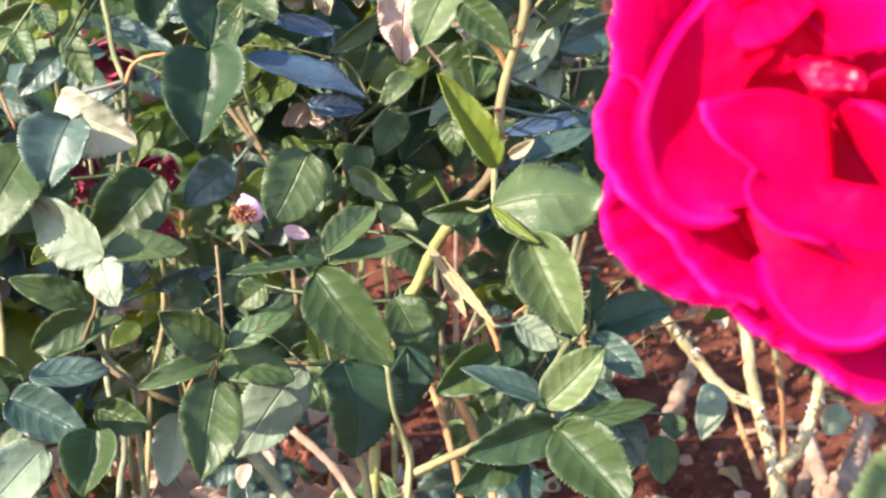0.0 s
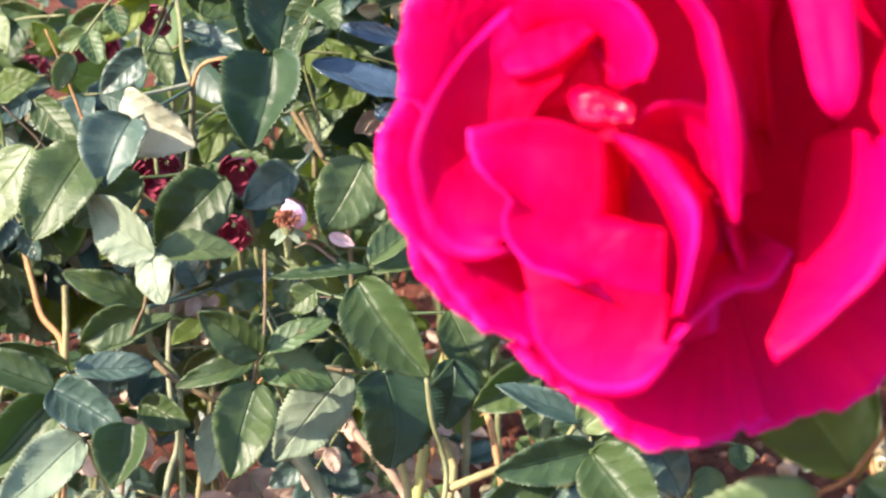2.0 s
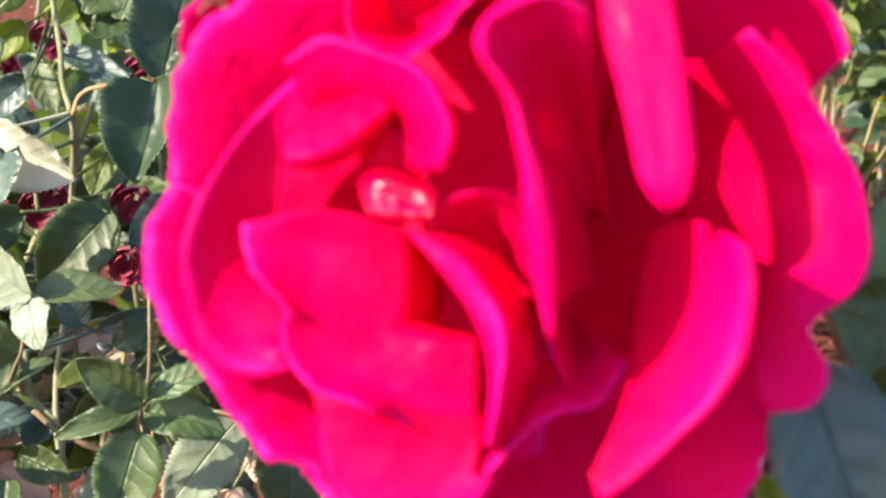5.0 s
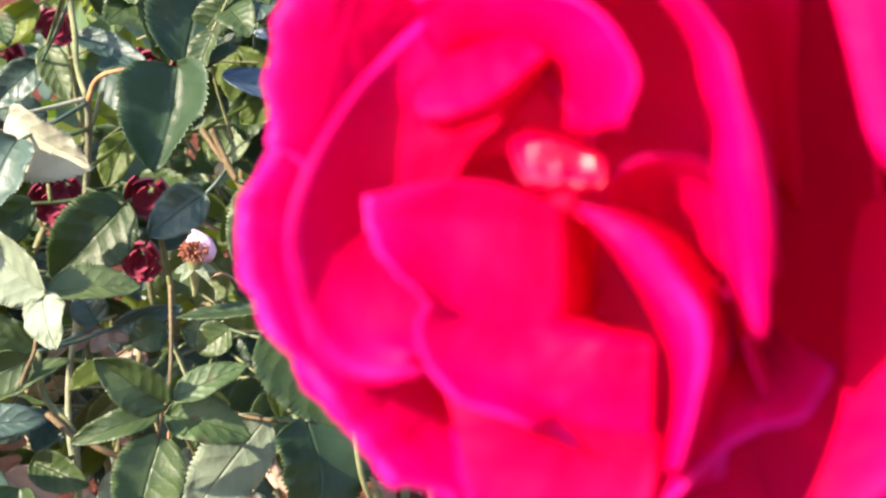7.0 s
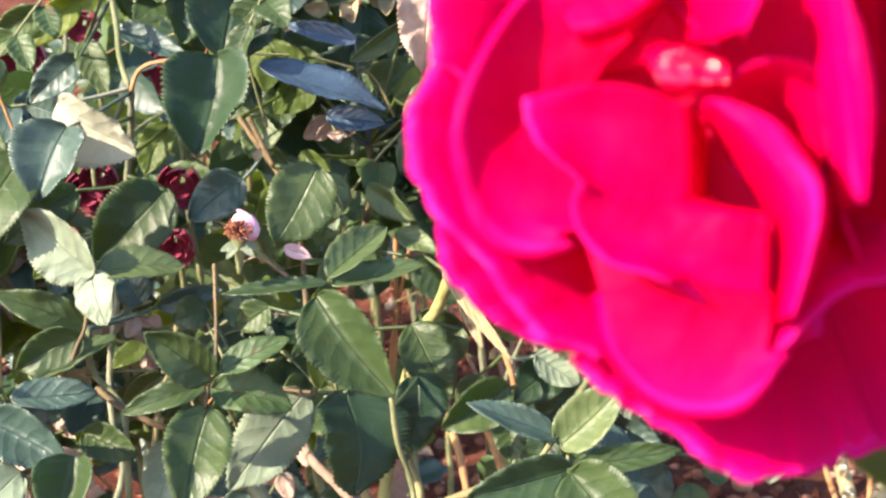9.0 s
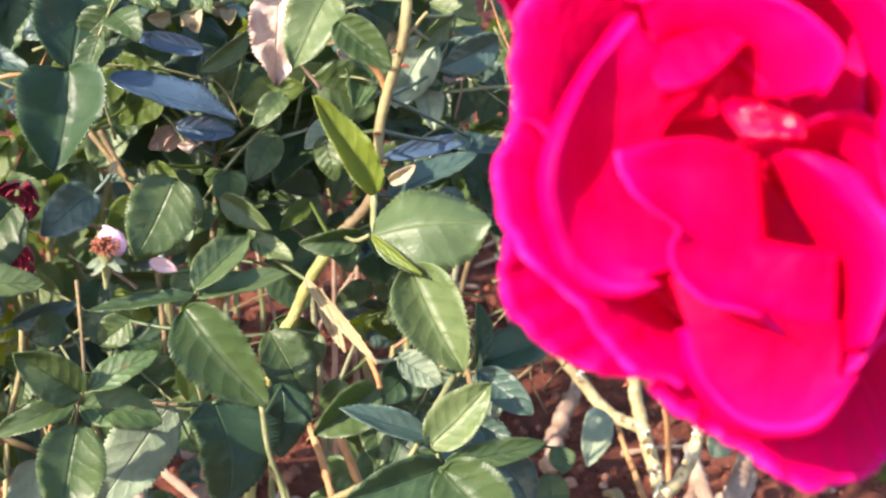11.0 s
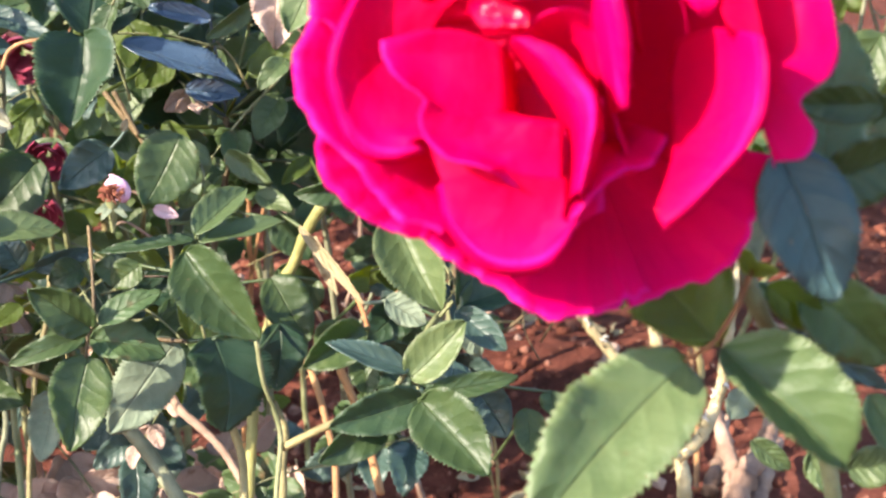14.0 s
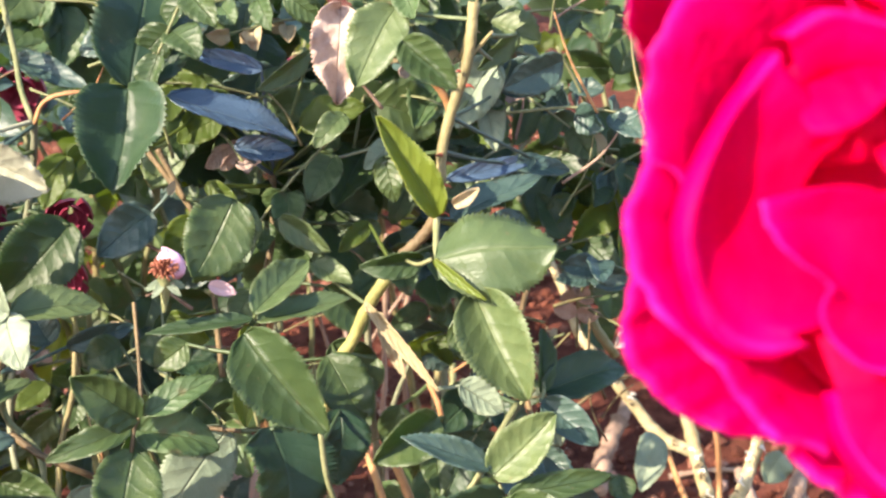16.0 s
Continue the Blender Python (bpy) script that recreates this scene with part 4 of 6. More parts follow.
stem(bush_b, [(-0.0387, 0.7843, 0.4518), (-0.0344, 0.7699, 0.4414), (-0.0353, 0.7557, 0.4319), (-0.0491, 0.6545, 0.3292)], 0.0025, 0.0025, "tan", "cane")
stem(bush_b, [(0.0088, 0.9002, 0.4194), (0.0215, 0.8683, 0.3903), (0.0283, 0.8260, 0.3617)], 0.0029, 0.0029, "rust")
stem(bush_b, [(-0.0588, 0.9109, 0.5950), (-0.0591, 0.9017, 0.5698), (-0.0627, 0.8949, 0.5512), (-0.0716, 0.8803, 0.5109)], 0.0021, 0.0021, "brown")
stem(bush_b, [(0.1220, 0.9495, 0.5550), (0.0998, 0.9160, 0.5215), (0.0861, 0.8855, 0.4959), (0.0882, 0.8618, 0.4602), (0.0957, 0.7862, 0.3987)], 0.0018, 0.0018, "brown")
stem(bush_b, [(0.0134, 0.7801, 0.5864), (0.0071, 0.7886, 0.5808), (0.0022, 0.8087, 0.5775)], 0.0012, 0.0009, "green")
stem(bush_b, [(0.1489, 1.0315, 0.4879), (0.1699, 1.0174, 0.4492), (0.1906, 1.0272, 0.4175)], 0.0036, 0.0036, "green")
leaf(bush_b, (0.0192, 0.8017, 0.6021), (-0.0099, 0.8006, 0.6575), 0.0206, 12, "yellow", 0.5)
leaf(bush_b, (0.0129, 0.7706, 0.5896), (0.0714, 0.7550, 0.6054), 0.0494, -26, "light", -0.3, stalk=(0.0177, 0.7776, 0.5846))
leaf(bush_b, (0.0293, 0.8154, 0.5957), (0.0819, 0.8332, 0.6156), 0.0190, -40, "blue", 0.3, stalk=(0.0213, 0.8115, 0.5997))
leaf(bush_b, (0.0320, 0.8465, 0.6083), (0.0896, 0.8649, 0.6149), 0.0112, -8, "sky_sheen", 0.3, stalk=(0.0236, 0.8188, 0.6198))
leaf(bush_b, (0.0318, 0.7601, 0.5754), (0.0531, 0.7271, 0.5286), 0.0384, 10, "light", 0.65, stalk=(0.0229, 0.7658, 0.5765))
leaf(bush_b, (0.0135, 0.8036, 0.5781), (-0.0211, 0.7980, 0.5773), 0.0159, -20, "green", 0.5, stalk=(0.0038, 0.8020, 0.5786))
leaf(bush_b, (0.0129, 0.7707, 0.5899), (0.0337, 0.7445, 0.5765), 0.0058, 30, "yellow", 0.6, stalk=(0.0177, 0.7776, 0.5846))
leaf(bush_b, (-0.0197, 0.7918, 0.5601), (0.0168, 0.7572, 0.5235), 0.0081, 25, "dry", 0.7, curl=-0.1)
leaf(bush_b, (-0.0106, 0.7990, 0.5509), (-0.0001, 0.7777, 0.5216), 0.0094, 30, "dry", 0.6)
leaf(bush_b, (0.0274, 0.7991, 0.6094), (0.0391, 0.7921, 0.6196), 0.0081, 10, "dry", 0.5)
leaf(bush_b, (0.0685, 0.7559, 0.5200), (0.1185, 0.7688, 0.5262), 0.0254, -30, "deep", 0.4)
leaf(bush_b, (0.0684, 0.7555, 0.5189), (0.0735, 0.7763, 0.5469), 0.0130, 20, "green", 0.5, stalk=(0.0696, 0.7565, 0.5216))
leaf(bush_b, (0.0641, 0.7362, 0.5243), (0.0890, 0.7188, 0.5058), 0.0189, -5, "blue", 0.5, stalk=(0.0656, 0.7453, 0.5202))
leaf(bush_b, (0.0346, 0.7147, 0.4946), (0.0660, 0.7155, 0.5259), 0.0263, -22, "light", 0.4, stalk=(0.0396, 0.7192, 0.4894))
leaf(bush_b, (0.0343, 0.7163, 0.4990), (-0.0103, 0.7132, 0.5196), 0.0154, 25, "blue", 0.35, stalk=(0.0399, 0.7220, 0.4912))
leaf(bush_b, (0.0115, 0.7434, 0.5148), (-0.0222, 0.7270, 0.4992), 0.0256, 0, "green", 0.6, stalk=(0.0153, 0.7524, 0.5104))
leaf(bush_b, (0.0421, 0.7757, 0.5160), (0.0160, 0.7585, 0.4980), 0.0261, 5, "deep", 0.2, stalk=(0.0551, 0.7538, 0.5142))
leaf(bush_b, (0.0409, 0.7107, 0.4837), (-0.0107, 0.6886, 0.4813), 0.0255, 5, "deep", 0.35)
leaf(bush_b, (0.0400, 0.7022, 0.4894), (0.0937, 0.7051, 0.4975), 0.0148, -20, "green", 0.3, stalk=(0.0388, 0.7108, 0.4839))
leaf(bush_b, (0.0398, 0.7010, 0.4862), (0.0683, 0.6600, 0.4612), 0.0383, 0, "green", 0.5, stalk=(0.0388, 0.7108, 0.4839))
leaf(bush_b, (0.0192, 0.7055, 0.4694), (-0.0178, 0.6828, 0.4655), 0.0209, 5, "green", 0.3, stalk=(0.0153, 0.7197, 0.4772))
leaf(bush_b, (0.0746, 0.7296, 0.4771), (0.0899, 0.7117, 0.4571), 0.0254, 10, "blue", 0.2, stalk=(0.0424, 0.7304, 0.4967))
leaf(bush_b, (0.1068, 0.7436, 0.4570), (0.1062, 0.7256, 0.4367), 0.0192, 10, "green", 0.2, stalk=(0.0954, 0.7886, 0.4007))
leaf(bush_b, (0.1453, 0.8555, 0.4135), (0.1445, 0.8409, 0.4027), 0.0175, 0, "green", 0.1, stalk=(0.0913, 0.8311, 0.4352))
leaf(bush_b, (-0.0234, 0.8742, 0.6990), (-0.0262, 0.8471, 0.6536), 0.0333, 0, "litter", 0.35, wave=3)
leaf(bush_b, (0.0044, 0.8540, 0.7017), (-0.0229, 0.8260, 0.6688), 0.0319, 20, "light", 0.3, stalk=(0.0415, 0.8335, 0.6997))
leaf(bush_b, (0.0000, 0.7987, 0.6962), (0.0230, 0.7805, 0.6753), 0.0221, 10, "green", 0.6, stalk=(0.0200, 0.8264, 0.6698))
leaf(bush_b, (0.0673, 0.8938, 0.6649), (0.0413, 0.8812, 0.6303), 0.0284, 10, "pale", 0.3, stalk=(0.0447, 0.8318, 0.6847))
leaf(bush_b, (0.0660, 0.9057, 0.6393), (0.0674, 0.8856, 0.6133), 0.0183, 0, "pale", 0.3)
leaf(bush_b, (0.1072, 0.8933, 0.6636), (0.0701, 0.8776, 0.6497), 0.0225, -20, "blue", 0.3)
leaf(bush_b, (0.0791, 0.8888, 0.6805), (0.0563, 0.8815, 0.6606), 0.0137, -30, "light", 0.3, stalk=(0.0503, 0.8303, 0.6917))
leaf(bush_b, (-0.1169, 0.8539, 0.6577), (-0.0476, 0.8601, 0.6309), 0.0236, -40, "sky_sheen", 0.3)
leaf(bush_b, (-0.0821, 0.8685, 0.6246), (-0.0496, 0.8667, 0.6198), 0.0155, -12, "sky_sheen", 0.3, stalk=(-0.0588, 0.9109, 0.5950))
leaf(bush_b, (-0.0643, 0.8925, 0.6615), (-0.1048, 0.8958, 0.6706), 0.0121, 8, "sky_sheen", 0.3, stalk=(-0.0588, 0.9109, 0.5950))
leaf(bush_b, (-0.0374, 0.8958, 0.6705), (-0.0662, 0.8783, 0.6518), 0.0122, -30, "light", 0.3, stalk=(-0.0588, 0.9109, 0.5950))
leaf(bush_b, (-0.0590, 0.9123, 0.6282), (-0.0332, 0.9071, 0.6431), 0.0215, -10, "spotted", 0.3, stalk=(-0.0588, 0.9109, 0.5950))
leaf(bush_b, (-0.0885, 0.9279, 0.6126), (-0.0655, 0.9073, 0.5853), 0.0251, 0, "green", 0.3, stalk=(-0.0588, 0.9109, 0.5950))
leaf(bush_b, (-0.0437, 0.9445, 0.5997), (-0.0269, 0.9268, 0.5801), 0.0221, 0, "green", 0.3, stalk=(-0.0588, 0.9109, 0.5950))
leaf(bush_b, (-0.0122, 0.9404, 0.5884), (-0.0335, 0.9210, 0.5643), 0.0228, 0, "green", 0.3, stalk=(-0.0588, 0.9109, 0.5950))
leaf(bush_b, (-0.0600, 0.8840, 0.5796), (-0.0331, 0.8670, 0.5620), 0.0165, -10, "green", 0.3, stalk=(-0.0590, 0.9029, 0.5730))
leaf(bush_b, (-0.0572, 0.9567, 0.5746), (-0.0239, 0.9487, 0.5528), 0.0366, 0, "green", 0.2, stalk=(-0.0589, 0.9097, 0.5918))
leaf(bush_b, (-0.0307, 0.9671, 0.6032), (0.0015, 0.9690, 0.6085), 0.0219, 0, "green", 0.2, stalk=(-0.0588, 0.9109, 0.5950))
leaf(bush_b, (-0.0038, 0.9605, 0.5852), (0.0081, 0.9493, 0.5544), 0.0219, 0, "green", 0.3, stalk=(-0.0588, 0.9109, 0.5950))
leaf(bush_b, (-0.0015, 0.9053, 0.6382), (0.0412, 0.9013, 0.6270), 0.0380, 10, "green", 0.2, stalk=(-0.0588, 0.9109, 0.5950))
leaf(bush_b, (0.0250, 0.9105, 0.5940), (0.0092, 0.9003, 0.5660), 0.0176, 10, "green", 0.3)
leaf(bush_b, (-0.0318, 0.8696, 0.5402), (-0.0107, 0.8600, 0.5138), 0.0242, 10, "green", 0.3, stalk=(-0.0653, 0.8907, 0.5397))
leaf(bush_b, (-0.0316, 0.8490, 0.5128), (-0.0070, 0.8416, 0.4924), 0.0273, 10, "green", 0.3, stalk=(-0.0290, 0.8209, 0.5135))
leaf(bush_b, (-0.0082, 0.8276, 0.5125), (-0.0258, 0.8193, 0.4897), 0.0198, 0, "light", 0.3, stalk=(-0.0267, 0.8212, 0.5192))
leaf(bush_b, (0.0357, 0.8166, 0.5407), (0.0532, 0.8074, 0.5154), 0.0294, 10, "green", 0.2, stalk=(0.0518, 0.7742, 0.5517))
leaf(bush_b, (-0.0018, 0.7819, 0.5039), (-0.0096, 0.7738, 0.4814), 0.0189, 5, "green", 0.3, stalk=(0.0112, 0.7674, 0.5223))
leaf(bush_b, (0.0127, 0.7570, 0.4938), (0.0124, 0.7387, 0.4727), 0.0184, 5, "green", 0.3, stalk=(0.0153, 0.7524, 0.5104))
leaf(bush_b, (0.0744, 0.7705, 0.5017), (0.0826, 0.7639, 0.4835), 0.0155, 0, "pale", 0.3, stalk=(0.0696, 0.7565, 0.5216))
leaf(bush_b, (0.0269, 0.7669, 0.5211), (0.0506, 0.7621, 0.5077), 0.0187, -10, "pale", 0.3, stalk=(0.0117, 0.7643, 0.5211))
leaf(bush_b, (0.0014, 0.8909, 0.5694), (-0.0127, 0.8878, 0.5608), 0.0138, 0, "green", 0.3, stalk=(-0.0591, 0.9017, 0.5698))
leaf(bush_b, (-0.0439, 0.8911, 0.6284), (-0.0094, 0.8860, 0.6437), 0.0221, -20, "thin", 0.2, stalk=(-0.0588, 0.9109, 0.5950))
leaf(bush_b, (-0.0195, 0.8838, 0.6374), (-0.0380, 0.8682, 0.6238), 0.0155, 20, "light", 0.3, stalk=(-0.0588, 0.9109, 0.5950))
leaf(bush_b, (-0.0975, 0.8807, 0.5997), (-0.0798, 0.8668, 0.5908), 0.0118, 15, "thin", 0.3, stalk=(-0.0589, 0.9086, 0.5887))
leaf(bush_b, (-0.0818, 0.8547, 0.5867), (-0.0779, 0.8466, 0.5646), 0.0154, 20, "pale", 0.2, stalk=(-0.0597, 0.9006, 0.5667))
leaf(bush_b, (-0.0599, 0.8453, 0.5903), (-0.0335, 0.8292, 0.5754), 0.0157, 25, "light", 0.3, stalk=(-0.0591, 0.9017, 0.5698))
leaf(bush_b, (-0.0239, 0.8952, 0.6105), (-0.0420, 0.8770, 0.5895), 0.0214, 12, "light", 0.3, stalk=(-0.0588, 0.9109, 0.5950))
leaf(bush_b, (0.0032, 0.8851, 0.6119), (0.0073, 0.8760, 0.5869), 0.0172, 20, "green", 0.2, stalk=(0.0253, 0.8230, 0.6313))
leaf(bush_b, (-0.0077, 0.8627, 0.5796), (-0.0269, 0.8481, 0.5686), 0.0114, 10, "thin", 0.3, stalk=(-0.0012, 0.8141, 0.5702))
leaf(bush_b, (-0.0886, 0.8937, 0.6355), (-0.1126, 0.8888, 0.6221), 0.0222, 20, "thin", 0.2, stalk=(-0.0588, 0.9109, 0.5950))
leaf(bush_b, (-0.0665, 0.8973, 0.6455), (-0.0482, 0.9031, 0.6612), 0.0158, -20, "green", 0.2, stalk=(-0.0588, 0.9109, 0.5950))
leaf(bush_b, (0.0568, 0.8516, 0.5783), (0.0402, 0.8461, 0.5926), 0.0113, -10, "thin", 0.3, stalk=(0.0194, 0.8118, 0.5968))
leaf(bush_b, (0.0109, 0.8976, 0.6170), (-0.0077, 0.8828, 0.6056), 0.0144, 20, "pale", 0.3, stalk=(-0.0588, 0.9109, 0.5950))
leaf(bush_b, (-0.0432, 0.8366, 0.5663), (-0.0223, 0.8234, 0.5594), 0.0143, -25, "light", 0.3, stalk=(-0.0145, 0.8189, 0.5471))
leaf(bush_b, (-0.1057, 0.8740, 0.5815), (-0.1224, 0.8573, 0.5647), 0.0173, 15, "thin", 0.3, stalk=(-0.0603, 0.8995, 0.5636))
leaf(bush_b, (0.0720, 0.8973, 0.6455), (0.0992, 0.9030, 0.6612), 0.0236, 0, "blue", 0.3, stalk=(0.0305, 0.8292, 0.6484))
leaf(bush_b, (0.0781, 0.9206, 0.6508), (0.0555, 0.9123, 0.6281), 0.0206, 0, "light", 0.3)
leaf(bush_b, (0.0856, 0.8647, 0.6144), (0.0571, 0.8581, 0.5961), 0.0134, 10, "blue", 0.3, stalk=(0.0305, 0.8292, 0.6484))
leaf(bush_b, (0.0530, 0.8957, 0.6409), (0.0776, 0.9046, 0.6654), 0.0215, -20, "light", 0.3, stalk=(0.0305, 0.8292, 0.6484))
leaf(bush_b, (0.0900, 0.9010, 0.5678), (0.0543, 0.8944, 0.5497), 0.0212, 10, "blue", 0.3, stalk=(0.1064, 0.9259, 0.5313))
leaf(bush_b, (0.1207, 0.9242, 0.5438), (0.1073, 0.9341, 0.5711), 0.0218, 10, "green", 0.3, stalk=(0.1116, 0.9338, 0.5392))
leaf(bush_b, (0.0709, 0.8636, 0.6114), (0.1068, 0.8622, 0.6074), 0.0140, -20, "blue", 0.3, stalk=(0.0253, 0.8230, 0.6313))
leaf(bush_b, (0.1650, 0.9787, 0.6351), (0.1810, 0.9872, 0.6586), 0.0195, -20, "green", 0.3)
leaf(bush_b, (0.1327, 0.9568, 0.5749), (0.1168, 0.9471, 0.5484), 0.0195, -20, "blue", 0.3, stalk=(0.1220, 0.9495, 0.5550))
leaf(bush_b, (0.1896, 1.0120, 0.5804), (0.1629, 1.0187, 0.5988), 0.0269, 0, "green", 0.3)

inner_canes(bush_b, 5, 43, (-0.05, 1.0, 0.30), (0.16, 1.3, 0.55))
inner_leaves(bush_b, 110, 33, (-0.08, 0.93, 0.54), (0.20, 1.15, 0.74), MIX)
inner_leaves(bush_b, 90, 37, (-0.06, 0.88, 0.46), (0.18, 0.98, 0.74), YOUNG, 0.6)
inner_leaves(bush_b, 60, 62, (-0.06, 0.92, 0.42), (0.18, 1.06, 0.72), FLAKES, 0.36)
loose_twigs(bush_b, 30, 52, (-0.06, 0.86, 0.42), (0.16, 1.0, 0.70))
inner_leaves(bush_b, 70, 66, (-0.06, 1.0, 0.46), (0.14, 1.30, 0.64), MIX + ("deep", "blue"), 0.95)
inner_leaves(bush_b, 30, 68, (-0.04, 0.86, 0.36), (0.10, 0.98, 0.48), MIX, 0.85)
inner_leaves(bush_b, 25, 34, (-0.06, 0.93, 0.42), (0.14, 1.1, 0.54), MIX)
thorn(bush_b, (0.0246, 0.8195, 0.6304), (-0.9, -0.3, 0.2), 0.0045)
thorn(bush_b, (0.0256, 0.8140, 0.6153), (0.7, -0.6, 0.1), 0.0045)
thorn(bush_b, (0.0213, 0.8136, 0.6144), (-0.7, -0.6, 0.1), 0.0040)
thorn(bush_b, (0.0231, 0.8090, 0.6016), (0.8, -0.4, 0.1), 0.0045)
thorn(bush_b, (0.0373, 0.8221, 0.6669), (0.8, -0.4, 0.1), 0.0045)
thorn(bush_b, (0.0342, 0.8248, 0.6742), (-0.8, -0.4, 0.1), 0.0035)
# ---- bare canes standing in open soil ----
bush_c = thing("rose_bush", (0.36, 1.15, 0.0), "nearly bare rose canes with pale thorns and dead stubs", "bush", "rose bushes in the bed")
stem(bush_c, [(0.3598, 1.4314, 0.3586), (0.3607, 1.3949, 0.3168), (0.3555, 1.3478, 0.2751), (0.3564, 1.3215, 0.2319), (0.3589, 1.2981, 0.1970), (0.3588, 1.2570, 0.1718), (0.3556, 1.2193, 0.1559), (0.3548, 1.1906, 0.1063), (0.3429, 1.1220, -0.0236)], 0.0058, 0.0079, "scaly", "cane")
stem(bush_c, [(0.2432, 1.4481, 0.3458), (0.2542, 1.4173, 0.3197), (0.2656, 1.3819, 0.2810), (0.2867, 1.3514, 0.2556), (0.3101, 1.3297, 0.2254), (0.3311, 1.3109, 0.2029), (0.3586, 1.2968, 0.1934)], 0.0038, 0.0065, "scaly", "cane")
stem(bush_c, [(0.4519, 1.3570, 0.3297), (0.4345, 1.3197, 0.2856), (0.4211, 1.2920, 0.2388), (0.4094, 1.2720, 0.2131), (0.3946, 1.2505, 0.1831), (0.3753, 1.2339, 0.1668), (0.3548, 1.2208, 0.1599)], 0.0042, 0.0068, "scaly", "cane")
stem(bush_c, [(0.4324, 1.4476, 0.1691), (0.4359, 1.4308, 0.1229), (0.4350, 1.4141, 0.0770), (0.4170, 1.3496, 0.0460)], 0.0029, 0.0035, "rust")
stem(bush_c, [(0.5298, 1.4246, 0.1059), (0.4982, 1.3670, 0.0939), (0.4523, 1.3079, 0.0778), (0.4296, 1.2755, 0.0470)], 0.0078, 0.0146, "dead", "stub")
stem(bush_c, [(0.4868, 1.4658, 0.0730), (0.4626, 1.4068, 0.0571), (0.4325, 1.3490, 0.0444)], 0.0041, 0.0088, "dead", "stub")
stem(bush_c, [(0.3722, 1.5411, 0.1335), (0.3513, 1.5125, 0.1136), (0.3246, 1.4733, 0.0937), (0.3085, 1.4364, 0.0798)], 0.0073, 0.0103, "dead", "stub")
stem(bush_c, [(0.4118, 1.5222, 0.0819), (0.4129, 1.4708, 0.0575), (0.4074, 1.4046, 0.0510)], 0.0030, 0.0036, "rust")
stem(bush_c, [(0.4607, 1.4227, 0.1007), (0.4553, 1.3631, 0.0832), (0.4423, 1.2985, 0.0519)], 0.0068, 0.0113, "dead", "stub")
stem(bush_c, [(0.5302, 1.4104, 0.0671), (0.4916, 1.3539, 0.0580), (0.4659, 1.2939, 0.0393)], 0.0068, 0.0125, "dead", "stub")
leaf(bush_c, (0.2721, 1.1692, 0.2815), (0.2578, 1.1347, 0.2450), 0.0283, 0, "pale", 0.3)
leaf(bush_c, (0.1933, 1.1123, 0.4176), (0.2096, 1.1020, 0.3891), 0.0263, 0, "green", 0.3)
leaf(bush_c, (0.1526, 1.0945, 0.3686), (0.1377, 1.0885, 0.3520), 0.0219, 0, "green", 0.3)
leaf(bush_c, (0.4271, 1.2500, 0.2111), (0.4087, 1.2410, 0.1864), 0.0307, 0, "pale", 0.3)

rng = random.Random(8)
for foot, top, count in (((0.3531, 1.2164, 0.1625), (0.3573, 1.2936, 0.1993), 22), ((0.3549, 1.2215, 0.1619), (0.4096, 1.2693, 0.2203), 16), ((0.3580, 1.2950, 0.1943), (0.3305, 1.3091, 0.2038), 6), ((0.3095, 1.3279, 0.2263), (0.2862, 1.3495, 0.2564), 8)):
    a, b = Vector(foot), Vector(top)
    for k in range(count):
        p = a.lerp(b, rng.random()) + Vector((rng.uniform(-0.006, 0.006), -0.006, 0))
        thorn(bush_c, p, (rng.uniform(-1, 1), rng.uniform(-1, -0.2), rng.uniform(-0.3, 0.6)), rng.uniform(0.004, 0.008), rng.choice(("white", "white", "brown")))

